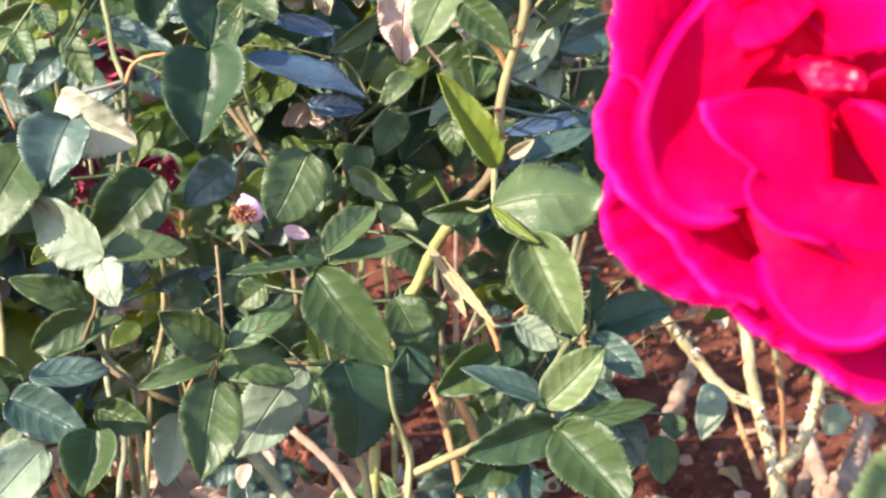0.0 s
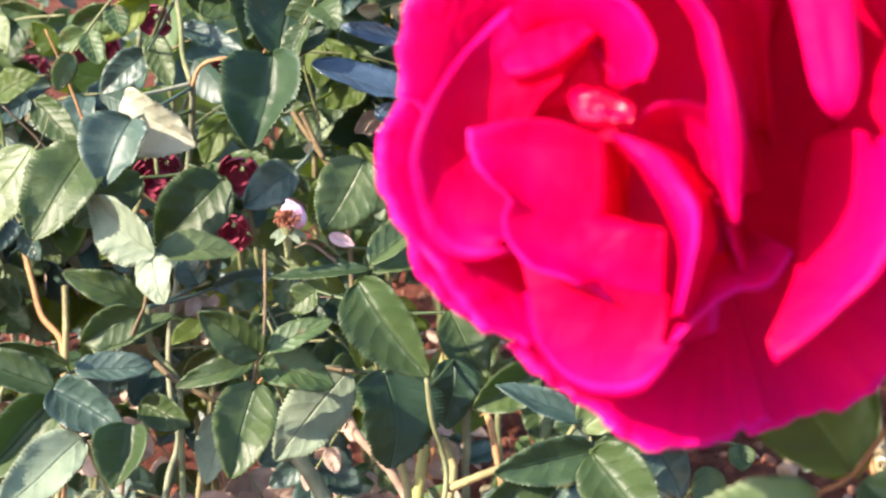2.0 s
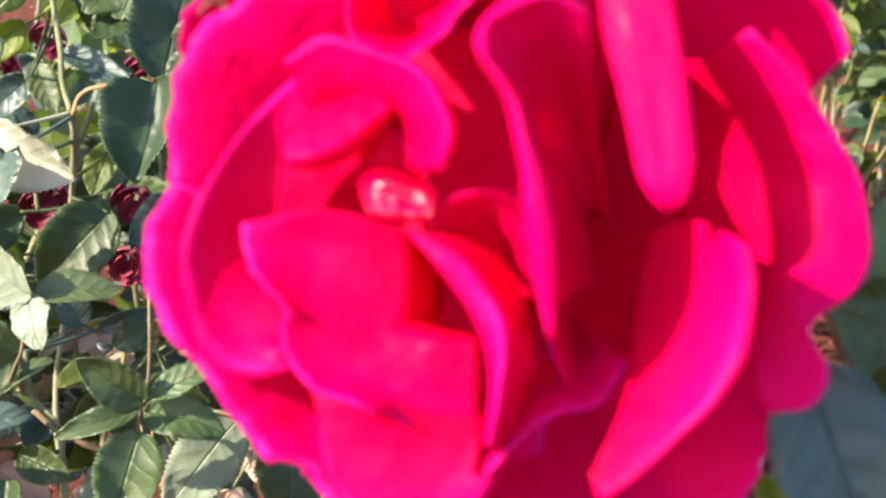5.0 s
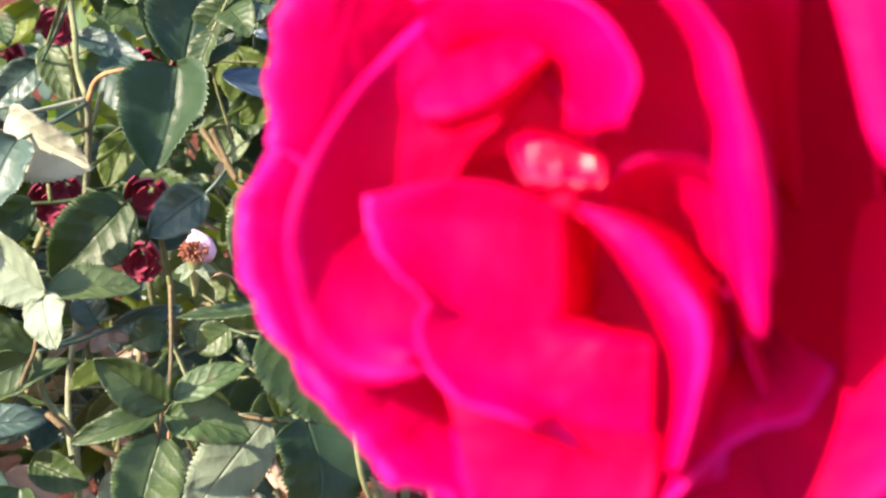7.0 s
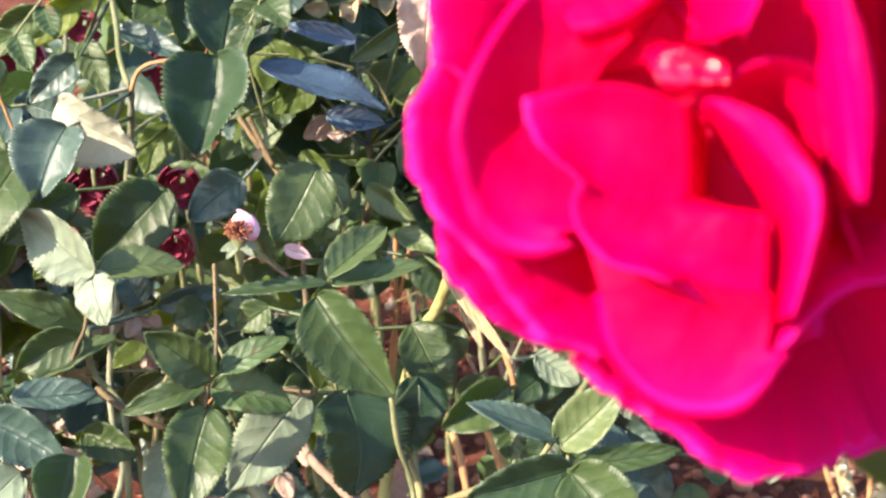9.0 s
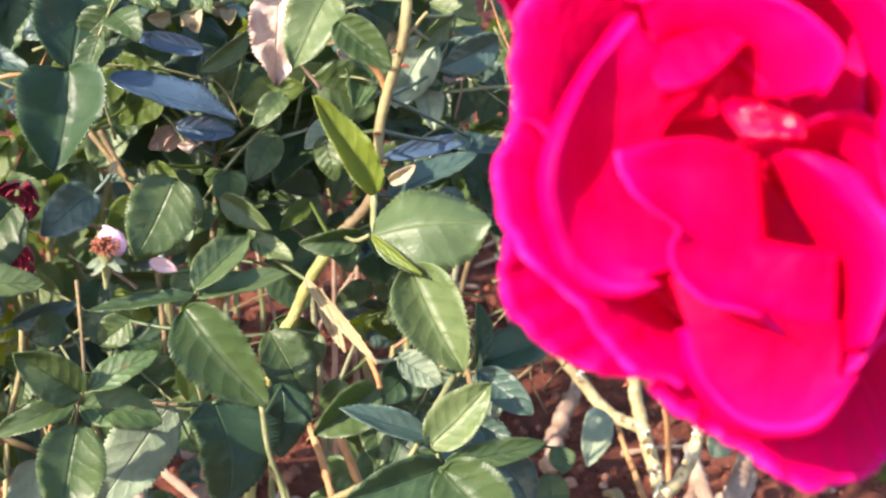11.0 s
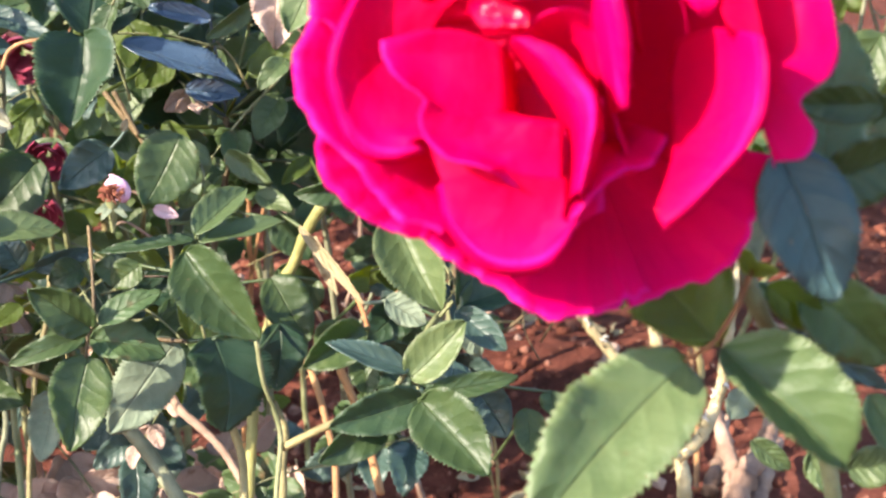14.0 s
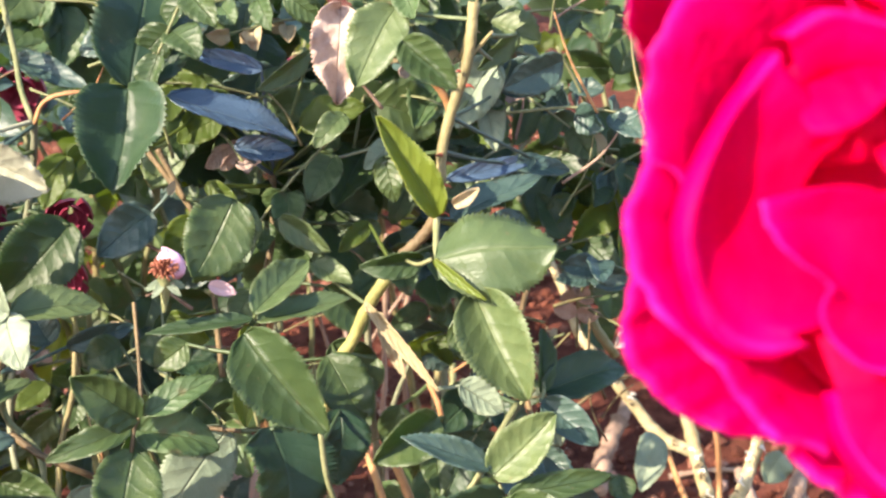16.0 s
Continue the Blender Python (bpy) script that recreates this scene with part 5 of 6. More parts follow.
# ---- the rose in bloom ----
def petal(head, rim, cup=1.05, rise=0.6, deep=0.5, ruffle=0.9, heart=(0, 0, 0), belly=0.72):
    """One rose petal: it leaves the heart of the flower, cups outwards and ends in the given rim (millimetres in the flower's own axes)."""
    bm = bmesh.new()
    uv = bm.loops.layers.uv.new("UVMap")
    cols, rows = 6 * len(rim), 18
    edge = curve_through(rim, cols + 1)
    seed = 0.37 * rim[0][0] + 0.71 * rim[-1][1]
    foot = Vector(heart)
    grid = []
    for j, r in enumerate(edge):
        out, h = Vector((r.x - foot.x, r.y - foot.y, 0)), Vector((0, 0, r.z - foot.z))
        p0 = foot + 0.06 * out + deep * h
        p1 = foot + belly * out + (deep + 0.04 + 0.6 * (0.72 - belly)) * h
        p2 = foot + cup * out + (deep + (1 - deep) * rise) * h
        col = []
        for i in range(rows + 1):
            v = i / rows
            w = 1 - v
            p = w ** 3 * p0 + 3 * w * w * v * p1 + 3 * w * v * v * p2 + v ** 3 * r
            k = ruffle * v ** 3
            k *= 1 + 0.9 * noise.noise(Vector((j * 0.9, seed, 3)))
            p += k * Vector((noise.noise(Vector((j * 0.33, seed, 1))), noise.noise(Vector((j * 0.33, seed, 5))), 1.3 * noise.noise(Vector((j * 0.27, seed, 9)))))
            p += 0.5 * v * Vector((0, 0, noise.noise(Vector((j * 0.2, v * 3, seed)))))
            col.append((bm.verts.new(p * 0.001), (j / cols, v)))
        grid.append(col)
    for a, b in zip(grid, grid[1:]):
        for p, q, r, s in zip(a, a[1:], b[1:], b):
            f = bm.faces.new((p[0], q[0], r[0], s[0]))
            for loop, c in zip(f.loops, (p[1], q[1], r[1], s[1])):
                loop[uv].uv = c
    ob = part("petal", bm, PETAL, head)
    m = ob.modifiers.new("thickness", "SOLIDIFY")
    m.thickness, m.offset = 0.0002, 0.0
    return ob


def lobe(head, spine, widths, bulge=0.17):
    """A petal's lobe that arches over towards the viewer: a tapering blade, rounded across."""
    bm = bmesh.new()
    uv = bm.loops.layers.uv.new("UVMap")
    rows, half = 30, 7
    line = curve_through(spine, rows + 1)
    size = [np.interp(i / rows, np.linspace(0, 1, len(widths)), widths) * max(0.02, 1 - max(0.0, (i / rows - 0.84) / 0.16) ** 2) ** 0.5 for i in range(rows + 1)]
    grid = []
    for i, p in enumerate(line):
        d = (line[min(i + 1, rows)] - line[max(i - 1, 0)]).normalized()
        x = d.cross(Vector((0, 0, 1))).normalized()
        n = x.cross(d)
        row = []
        for j in range(-half, half + 1):
            u = j / half
            k = 0.9 * noise.noise(Vector((i * 0.12, u * 1.6, widths[1]))) + 0.25 * noise.noise(Vector((i * 0.1, u * 6, widths[2])))
            row.append((bm.verts.new((p + x * (0.5 * size[i] * u) - n * (bulge * size[i] * abs(u) ** 2.2 - k)) * 0.001), (0.5 + 0.5 * u, 0.45 + 0.5 * i / rows)))
        grid.append(row)
    for a, b in zip(grid, grid[1:]):
        for p, q, r, s in zip(a, a[1:], b[1:], b):
            f = bm.faces.new((p[0], q[0], r[0], s[0]))
            for loop, c in zip(f.loops, (p[1], q[1], r[1], s[1])):
                loop[uv].uv = c
    ob = part("petal", bm, PETAL, head)
    m = ob.modifiers.new("thickness", "SOLIDIFY")
    m.thickness, m.offset = 0.0002, 0.0
    return ob

def sheet(head, lines, ruffle=0.4, crumple=0.0, rim=None):
    """A petal laid smoothly through lines that run from its foot to its free edge (millimetres in the flower's own
    axes).
    rim: the line along which it folds over, coloured paler to paint its violet highlight."""
    bm = bmesh.new()
    uv = bm.loops.layers.uv.new("UVMap")
    cols, rows = 34, 7 * (len(lines) - 1)
    across = [curve_through(line, cols + 1) for line in lines]
    seed = 0.31 * lines[-1][0][0] + 0.53 * lines[0][-1][1]
    fold = 1.0 if rim is None else rim / (len(lines) - 1)
    grid = []
    for j in range(cols + 1):
        col = []
        for i, p in enumerate(curve_through([line[j] for line in across], rows + 1)):
            v = i / rows
            k = ruffle * v ** 3
            p = p + k * Vector((noise.noise(Vector((j * 0.30, seed, 1))), noise.noise(Vector((j * 0.30, seed, 5))), 1.2 * noise.noise(Vector((j * 0.24, seed, 9)))))
            p.z += 0.45 * noise.noise(Vector((j * 0.17, v * 3.5, seed))) + crumple * noise.noise(Vector((j * 0.16, v * 3.0, 7.7)))
            col.append((bm.verts.new(p * 0.001), (j / cols, max(0.0, 1 - (1.0 if rim else 1.3) * abs(v - fold) / fold))))
        grid.append(col)
    for a, b in zip(grid, grid[1:]):
        for p, q, r, s in zip(a, a[1:], b[1:], b):
            f = bm.faces.new((p[0], q[0], r[0], s[0]))
            for loop, c in zip(f.loops, (p[1], q[1], r[1], s[1])):
                loop[uv].uv = c
    ob = part("petal", bm, PETAL_GLOSSY if crumple else PETAL, head)
    m = ob.modifiers.new("thickness", "SOLIDIFY")
    m.thickness, m.offset = 0.0002, 0.0
    return ob


shoot = thing("rose_in_bloom", (0.0727, 0.2938, 0.7268), "large crimson-pink rose in full bloom on its leafy stem", "rose")
FLOWER = Matrix(((0.95675, 0.00061, -0.29090, 0.02884), (-0.25694, 0.47063, -0.84409, 0.30616), (0.13639, 0.88233, 0.45043, 0.75320), (0, 0, 0, 1)))
bloom = new("flower_head", None)
bloom.parent = shoot
bloom.matrix_local = Matrix.Translation(-shoot.location) @ FLOWER
stem(shoot, [FLOWER.translation, (0.0671, 0.3407, 0.7389), (0.0813, 0.3293, 0.7223), (0.0794, 0.3110, 0.7158), (0.0734, 0.3010, 0.7088), (0.0859, 0.3053, 0.6854), (0.0973, 0.3068, 0.6603), (0.1059, 0.3030, 0.6207), (0.1421, 0.3151, 0.2738), (0.2837, 0.2896, -1.4044)], 0.0024, 0.0034, "green")
petal(bloom, [(-31.8, 61.7, 51.8), (-46.7, 55.0, 52.7), (-53.9, 45.0, 52.1), (-53.6, 36.9, 50.9), (-51.5, 30.5, 49.7), (-49.0, 26.1, 46.7)], cup=0.90, belly=0.56, deep=0.05, ruffle=1.7)
petal(bloom, [(-57.0, -0.0, 37.3), (-60.0, -11.9, 31.2), (-54.2, -21.8, 25.9), (-43.9, -28.0, 20.7), (-33.6, -30.1, 17.3), (-23.6, -30.9, 16.3)], cup=0.74, rise=0.88, belly=0.52, deep=0.05, ruffle=1.7)
petal(bloom, [(-0.6, 62.3, 48.5), (-14.6, 58.9, 53.3), (-26.5, 53.3, 57.1), (-38.8, 46.6, 59.8), (-48.6, 38.1, 60.5), (-52.5, 26.9, 58.9), (-53.1, 17.5, 57.7), (-48.2, 11.9, 57.6)], cup=0.74, rise=0.88, belly=0.52, deep=0.1, ruffle=2.0)
petal(bloom, [(-53.3, 17.7, 56.8), (-58.2, 3.8, 58.3), (-53.7, -8.5, 58.3), (-46.3, -16.4, 58.1), (-39.6, -27.9, 56.4), (-29.6, -33.3, 52.6)], cup=0.74, rise=0.88, belly=0.52, deep=0.1, ruffle=1.7)
petal(bloom, [(-34.1, -33.1, 46.6), (-25.0, -40.9, 43.7), (-18.0, -46.0, 41.9), (-12.5, -50.1, 41.7), (-6.2, -52.9, 40.5), (1.7, -52.2, 35.0), (8.7, -49.3, 28.0), (13.9, -47.3, 21.5)], cup=0.74, rise=0.88, belly=0.52, deep=0.05, ruffle=1.7)
petal(bloom, [(8.9, -49.6, 18.4), (23.4, -44.6, 8.5), (32.8, -41.0, 8.2), (39.8, -31.2, 9.7), (43.8, -23.6, 9.6), (45.6, -16.0, 10.2)], cup=0.74, rise=0.88, belly=0.52, deep=0.05, ruffle=1.7)
petal(bloom, [(25.0, 59.2, 43.4), (42.4, 54.0, 34.2), (53.0, 46.2, 27.7), (57.3, 38.4, 25.3), (50.5, 30.5, 28.3)], cup=0.90, belly=0.56, deep=0.05, ruffle=1.7)
petal(bloom, [(6.0, 54.8, 62.2), (3.6, 42.7, 65.4), (-2.8, 36.0, 64.2), (-9.5, 31.1, 64.5), (-18.6, 35.9, 63.7), (-20.2, 44.7, 62.4)], cup=0.74, rise=0.88, belly=0.52, deep=0.1, heart=(-15.8, 48.1, 38.3))
petal(bloom, [(-2.0, -34.9, 53.5), (3.7, -30.3, 55.6), (10.5, -24.8, 54.4), (17.6, -22.5, 50.4), (21.0, -16.1, 46.1)], cup=0.74, rise=0.88, belly=0.52, deep=0.4)
petal(bloom, [(38.7, 70.9, 25.2), (23.3, 79.6, 31.1), (3.6, 83.9, 37.8), (-17.1, 77.7, 45.2), (-33.6, 65.1, 50.5)], cup=0.90, belly=0.56, deep=0.05)
# two unseen upper petals, added to keep sun out of the gap below
petal(bloom, [(16.2, 74.7, 66.3), (2.4, 65.5, 75.5), (-10.1, 58.5, 74.0), (-21.5, 52.5, 68.1)], cup=0.90, belly=0.56, deep=0.05)
petal(bloom, [(24.3, 77.1, 55.8), (15.5, 70.0, 68.0), (8.2, 62.5, 71.2), (3.7, 55.6, 69.4)], cup=0.90, belly=0.56, deep=0.05)
petal(bloom, [(-1.0, 75.2, 37.9), (11.9, 72.3, 35.6), (21.1, 60.9, 33.2), (27.3, 44.7, 33.2)], cup=0.90, belly=0.56, deep=0.12)
petal(bloom, [(20.1, 42.6, 35.1), (24.8, 34.1, 32.4), (29.4, 22.5, 29.2), (31.9, 6.6, 26.2), (32.4, -10.5, 25.6), (31.2, -23.2, 26.2)], cup=0.90, belly=0.56, deep=0.1)
# the inner petals
sheet(bloom, [[(-20.4, 17.6, 54.0), (-25.3, 14.0, 52.5), (-28.6, 8.1, 51.0), (-28.0, 1.8, 51.0), (-25.4, -3.7, 52.0)],
              [(-25.2, 23.8, 56.0), (-33.8, 18.2, 55.0), (-38.5, 9.1, 54.0), (-37.9, 0.7, 54.0), (-33.3, -7.9, 55.5), (-27.4, -12.4, 58.0)],
              [(-29.1, 29.0, 57.5), (-38.8, 19.4, 58.5), (-43.7, 6.5, 59.0), (-43.9, -2.7, 58.5), (-40.2, -10.6, 58.0), (-32.2, -14.2, 59.5)],
              [(-30.4, 32.4, 57.0), (-38.4, 22.4, 61.5), (-45.9, 8.9, 64.0), (-47.7, -1.1, 63.0), (-44.6, -13.2, 61.0), (-37.3, -17.3, 60.0), (-30.1, -16.1, 58.0)],
              [(-32.6, 34.0, 52.0), (-40.5, 23.8, 57.0), (-48.5, 10.1, 59.0), (-50.3, -0.5, 58.0), (-47.0, -12.9, 56.0), (-39.6, -17.2, 55.0), (-31.9, -16.0, 53.0)]], ruffle=0.5, rim=3)
sheet(bloom, [[(-10.6, 4.4, 42.0), (-10.7, 1.0, 39.0), (-10.9, -3.2, 39.0), (-10.9, -7.9, 43.0)],
              [(-11.3, 4.5, 57.5), (-11.3, 0.4, 54.5), (-11.5, -4.6, 54.5), (-11.9, -9.3, 56.0)],
              [(-14.7, 6.0, 60.0), (-14.8, 1.4, 57.5), (-15.2, -4.7, 57.5), (-16.6, -10.4, 59.5)],
              [(-20.7, 8.1, 62.5), (-20.7, 2.8, 60.0), (-21.5, -3.7, 60.0), (-23.0, -10.5, 63.0)],
              [(-27.8, 8.0, 64.5), (-27.7, 2.9, 61.5), (-27.5, -2.8, 62.5), (-26.3, -9.7, 66.0)],
              [(-36.6, 6.4, 66.0), (-35.5, 1.7, 67.0), (-32.3, -3.1, 68.5), (-27.0, -7.9, 69.5)]], ruffle=0.3)
sheet(bloom, [[(-11.2, -7.7, 42.0), (-9.9, -8.7, 41.0), (-8.4, -9.3, 41.0), (-7.1, -9.8, 42.0), (-5.2, -10.4, 45.0)],
              [(-11.9, -9.3, 56.0), (-8.2, -11.1, 57.5), (-5.7, -11.8, 58.0), (-3.6, -12.1, 57.5), (-0.9, -12.7, 57.0)],
              [(-18.1, -10.5, 60.5), (-15.7, -14.0, 60.0), (-10.2, -15.7, 59.5), (-5.4, -16.2, 58.5), (-0.7, -15.6, 57.0)],
              [(-24.2, -9.6, 65.0), (-23.4, -15.1, 63.0), (-16.9, -19.3, 61.0), (-8.7, -21.2, 57.5), (-1.0, -20.9, 56.0)],
              [(-27.1, -7.9, 69.5), (-29.1, -12.6, 67.5), (-25.0, -19.3, 67.0), (-15.2, -23.4, 66.5), (-14.3, -23.7, 60.0), (-9.2, -27.0, 56.0), (-1.9, -28.9, 53.5)]], ruffle=0.3)
sheet(bloom, [[(-11.1, 5.4, 46.0), (-7.3, 0.0, 45.0), (-2.8, -7.9, 46.0), (0.1, -15.1, 49.0), (0.3, -21.4, 50.0), (-1.5, -29.5, 48.0)],
              [(-8.5, 3.5, 67.0), (-3.4, -1.8, 70.0), (1.3, -8.6, 68.5), (3.7, -14.5, 68.0), (3.7, -20.9, 65.5), (1.0, -29.2, 60.0)],
              [(-6.1, 2.6, 70.0), (-0.6, -1.9, 72.0), (3.7, -8.0, 71.0), (6.1, -13.9, 70.5), (5.1, -20.6, 67.0), (1.8, -29.2, 60.5)],
              [(-3.7, 1.4, 73.0), (1.9, -2.1, 73.5), (5.6, -7.0, 72.0), (8.0, -12.7, 72.5), (6.3, -19.8, 68.5), (2.7, -28.9, 62.0)],
              [(-5.4, 2.9, 66.0), (0.5, -0.4, 66.0), (4.6, -5.6, 65.0), (7.3, -11.9, 66.0), (5.6, -20.3, 63.0), (1.9, -29.4, 57.0)],
              [(-3.7, 5.0, 57.0), (2.7, 0.8, 56.0), (6.7, -5.3, 56.0), (8.6, -11.8, 57.0), (6.8, -19.9, 56.0), (3.0, -29.5, 53.0)]], ruffle=0.2, rim=3)
sheet(bloom, [[(-4.6, 0.9, 50.0), (-0.9, 0.9, 48.0), (2.7, -2.2, 48.0), (6.2, -7.6, 50.0)],
              [(-6.6, 4.6, 57.0), (-3.5, 6.6, 54.0), (1.2, 6.5, 52.0), (5.5, 3.1, 53.0), (8.8, -1.6, 54.0)],
              [(-7.6, 6.4, 59.0), (-2.6, 9.6, 61.5), (3.1, 10.3, 62.5), (7.7, 8.7, 61.0), (10.8, 4.8, 59.0)]], ruffle=0.4)
sheet(bloom, [[(-25.2, 24.3, 56.0), (-22.9, 25.4, 55.0), (-19.4, 25.4, 54.0), (-16.1, 23.1, 54.0), (-12.8, 18.9, 56.0), (-11.2, 15.3, 58.0)],
              [(-27.6, 26.2, 60.0), (-22.7, 27.9, 60.0), (-17.4, 27.4, 60.0), (-12.6, 24.7, 60.0), (-8.3, 19.2, 63.0), (-6.9, 13.4, 64.0)],
              [(-29.0, 30.4, 62.5), (-22.4, 32.8, 64.5), (-14.9, 30.9, 65.0), (-7.3, 26.6, 68.0), (-1.9, 19.2, 73.0), (-2.5, 12.4, 71.0)],
              [(-29.6, 32.3, 65.0), (-22.8, 35.6, 66.0), (-14.0, 32.2, 67.0), (-4.7, 27.0, 71.5), (1.2, 17.2, 77.0), (-1.8, 11.3, 72.5)],
              [(-31.9, 34.2, 60.0), (-24.6, 37.7, 61.0), (-15.3, 34.1, 62.0), (-5.5, 28.8, 66.0), (0.3, 18.7, 71.0), (-2.8, 12.1, 67.0)]], ruffle=0.4, rim=3)
sheet(bloom, [[(-26.9, 25.5, 61.0), (-23.4, 26.5, 61.0), (-19.5, 27.7, 60.0), (-15.8, 28.3, 60.0)],
              [(-27.0, 21.8, 65.0), (-22.5, 22.2, 65.0), (-18.1, 23.9, 64.0), (-14.4, 26.3, 62.0)],
              [(-29.0, 18.9, 67.0), (-24.2, 18.5, 67.5), (-19.0, 20.1, 66.0), (-13.1, 24.8, 63.5)],
              [(-27.7, 15.6, 68.0), (-23.4, 15.7, 68.0), (-18.5, 17.9, 66.5), (-12.2, 24.0, 63.5)],
              [(-28.0, 15.7, 60.0), (-25.5, 16.1, 58.0), (-20.5, 18.5, 57.0), (-14.2, 23.5, 56.0)]], ruffle=0.3, rim=3)
sheet(bloom, [[(-28.8, 13.2, 52.0), (-22.9, 13.8, 50.0), (-16.3, 13.9, 50.0), (-9.7, 12.9, 54.0)],
              [(-20.1, 19.5, 55.0), (-16.1, 21.5, 54.0), (-11.8, 19.3, 56.0), (-8.8, 15.0, 59.0)],
              [(-15.8, 26.9, 60.0), (-14.0, 22.9, 59.0), (-10.5, 17.9, 60.0), (-6.5, 12.6, 63.0)]], ruffle=0.4)
sheet(bloom, [[(-17.3, 15.9, 60.0), (-12.6, 14.5, 60.0), (-6.4, 11.5, 61.0)],
              [(-17.5, 12.3, 64.0), (-11.2, 11.6, 66.0), (-5.0, 9.5, 65.0)],
              [(-16.3, 9.1, 66.0), (-11.3, 9.3, 65.0), (-4.9, 7.4, 66.0)],
              [(-15.1, 6.9, 66.0), (-10.2, 6.2, 67.5), (-5.2, 5.6, 66.5)],
              [(-15.7, 6.9, 60.0), (-11.2, 6.2, 61.0), (-7.0, 5.7, 61.0)]], ruffle=0.6, crumple=1.5)
sheet(bloom, [[(17.1, 5.4, 34.0), (14.3, 9.9, 33.0), (13.2, 8.9, 33.0), (13.7, 3.4, 34.0), (14.8, -2.2, 36.0)],
              [(17.5, 20.6, 46.0), (13.2, 24.8, 47.0), (10.1, 21.2, 50.0), (11.2, 9.4, 50.0), (12.9, -5.9, 51.0)],
              [(19.4, 30.0, 60.0), (13.4, 33.9, 64.0), (8.7, 30.3, 66.0), (10.1, 19.9, 68.0), (13.1, 6.7, 66.0), (13.0, -8.8, 60.0)],
              [(20.8, 34.7, 67.0), (13.8, 36.8, 72.0), (6.0, 30.7, 75.5), (12.1, 18.4, 78.0), (16.0, 2.3, 75.0), (14.1, -13.6, 68.0)],
              [(20.5, 35.5, 67.0), (13.3, 37.3, 73.0), (5.5, 30.5, 76.0), (11.4, 18.9, 79.0), (12.8, 2.4, 75.5), (13.5, -13.7, 67.5)],
              [(18.2, 40.6, 58.0), (10.1, 42.6, 62.0), (0.7, 34.7, 62.0), (6.3, 22.5, 62.0), (8.0, 5.0, 60.0), (10.1, -12.4, 56.0)]], ruffle=0.3, rim=4)
sheet(bloom, [[(-28.9, -14.3, 58.0), (-22.4, -18.6, 60.0), (-15.1, -21.5, 60.0), (-7.8, -23.6, 57.0), (-0.3, -24.6, 55.0)],
              [(-27.6, -19.4, 58.0), (-24.1, -25.4, 58.0), (-17.1, -28.9, 57.0), (-9.3, -29.9, 55.5), (-1.1, -29.7, 55.0)],
              [(-26.7, -22.4, 58.5), (-25.1, -30.3, 57.5), (-19.0, -36.7, 56.0), (-10.5, -38.2, 55.0), (-1.5, -33.4, 55.0)],
              [(-26.5, -23.4, 58.5), (-25.3, -31.3, 57.5), (-20.5, -38.7, 56.0), (-13.5, -42.7, 54.5), (-4.9, -41.3, 54.0), (1.3, -33.8, 55.0)],
              [(-28.6, -23.6, 54.0), (-27.4, -31.7, 53.0), (-22.7, -39.4, 51.0), (-15.2, -43.6, 50.0), (-5.6, -42.1, 50.0), (0.9, -34.3, 51.0)]], ruffle=0.6, rim=3)
# added filler petal that blocks sun leaking in from the left
sheet(bloom, [[(8.0, 8.7, 36.0), (9.1, -0.9, 36.0), (10.9, -11.0, 36.0), (13.8, -18.9, 38.0)],
              [(8.0, 5.0, 60.0), (8.9, -3.6, 58.0), (10.4, -12.6, 55.0), (12.4, -19.7, 51.0)]], ruffle=0.2)
sheet(bloom, [[(24.8, 5.9, 42.0), (22.7, -2.3, 43.0), (22.4, -11.7, 47.0), (22.2, -20.0, 52.0), (20.3, -26.9, 56.5), (17.4, -33.5, 59.5)],
              [(32.9, 5.7, 50.0), (32.4, -3.6, 50.5), (31.3, -12.5, 53.0), (28.0, -21.8, 56.5), (23.8, -29.3, 59.0), (18.2, -36.1, 60.0)],
              [(42.0, -0.2, 62.0), (42.4, -7.2, 62.0), (40.6, -16.3, 61.5), (35.7, -23.8, 61.5), (30.0, -28.8, 61.0), (24.1, -34.1, 61.0), (19.0, -37.6, 60.0)],
              [(41.7, 0.6, 54.0), (42.1, -6.3, 53.0), (40.3, -16.0, 53.0), (35.4, -24.1, 54.0), (29.5, -29.3, 55.0), (23.6, -34.8, 56.0), (18.6, -38.0, 57.0)]], ruffle=0.3, rim=2)
sheet(bloom, [[(27.6, -17.7, 30.0), (28.4, -2.6, 26.0), (27.7, 13.6, 26.0), (27.5, 29.2, 30.0), (28.5, 35.2, 36.0)],
              [(36.4, -18.8, 44.0), (37.9, -7.2, 37.0), (37.9, 6.5, 34.0), (36.5, 21.9, 36.0), (34.0, 32.3, 46.0)],
              [(40.1, -16.4, 50.0), (43.6, -5.2, 44.0), (46.5, 5.1, 41.0), (44.1, 19.2, 42.0), (37.5, 32.1, 50.0)],
              [(41.6, -20.3, 52.0), (45.6, -17.9, 49.5), (48.0, -13.0, 47.5), (47.5, -7.5, 46.0), (51.8, -2.5, 44.0), (53.9, 3.5, 43.0), (51.9, 13.3, 44.0), (45.9, 25.7, 49.0), (40.3, 33.1, 53.0)],
              [(42.8, -24.6, 51.0), (49.1, -24.0, 48.0), (52.5, -18.7, 46.0), (49.8, -11.4, 46.0), (57.0, -5.4, 42.0), (59.5, 2.5, 41.0), (57.6, 13.0, 44.0), (50.8, 25.6, 50.0), (43.4, 34.1, 55.0)]], ruffle=0.4)
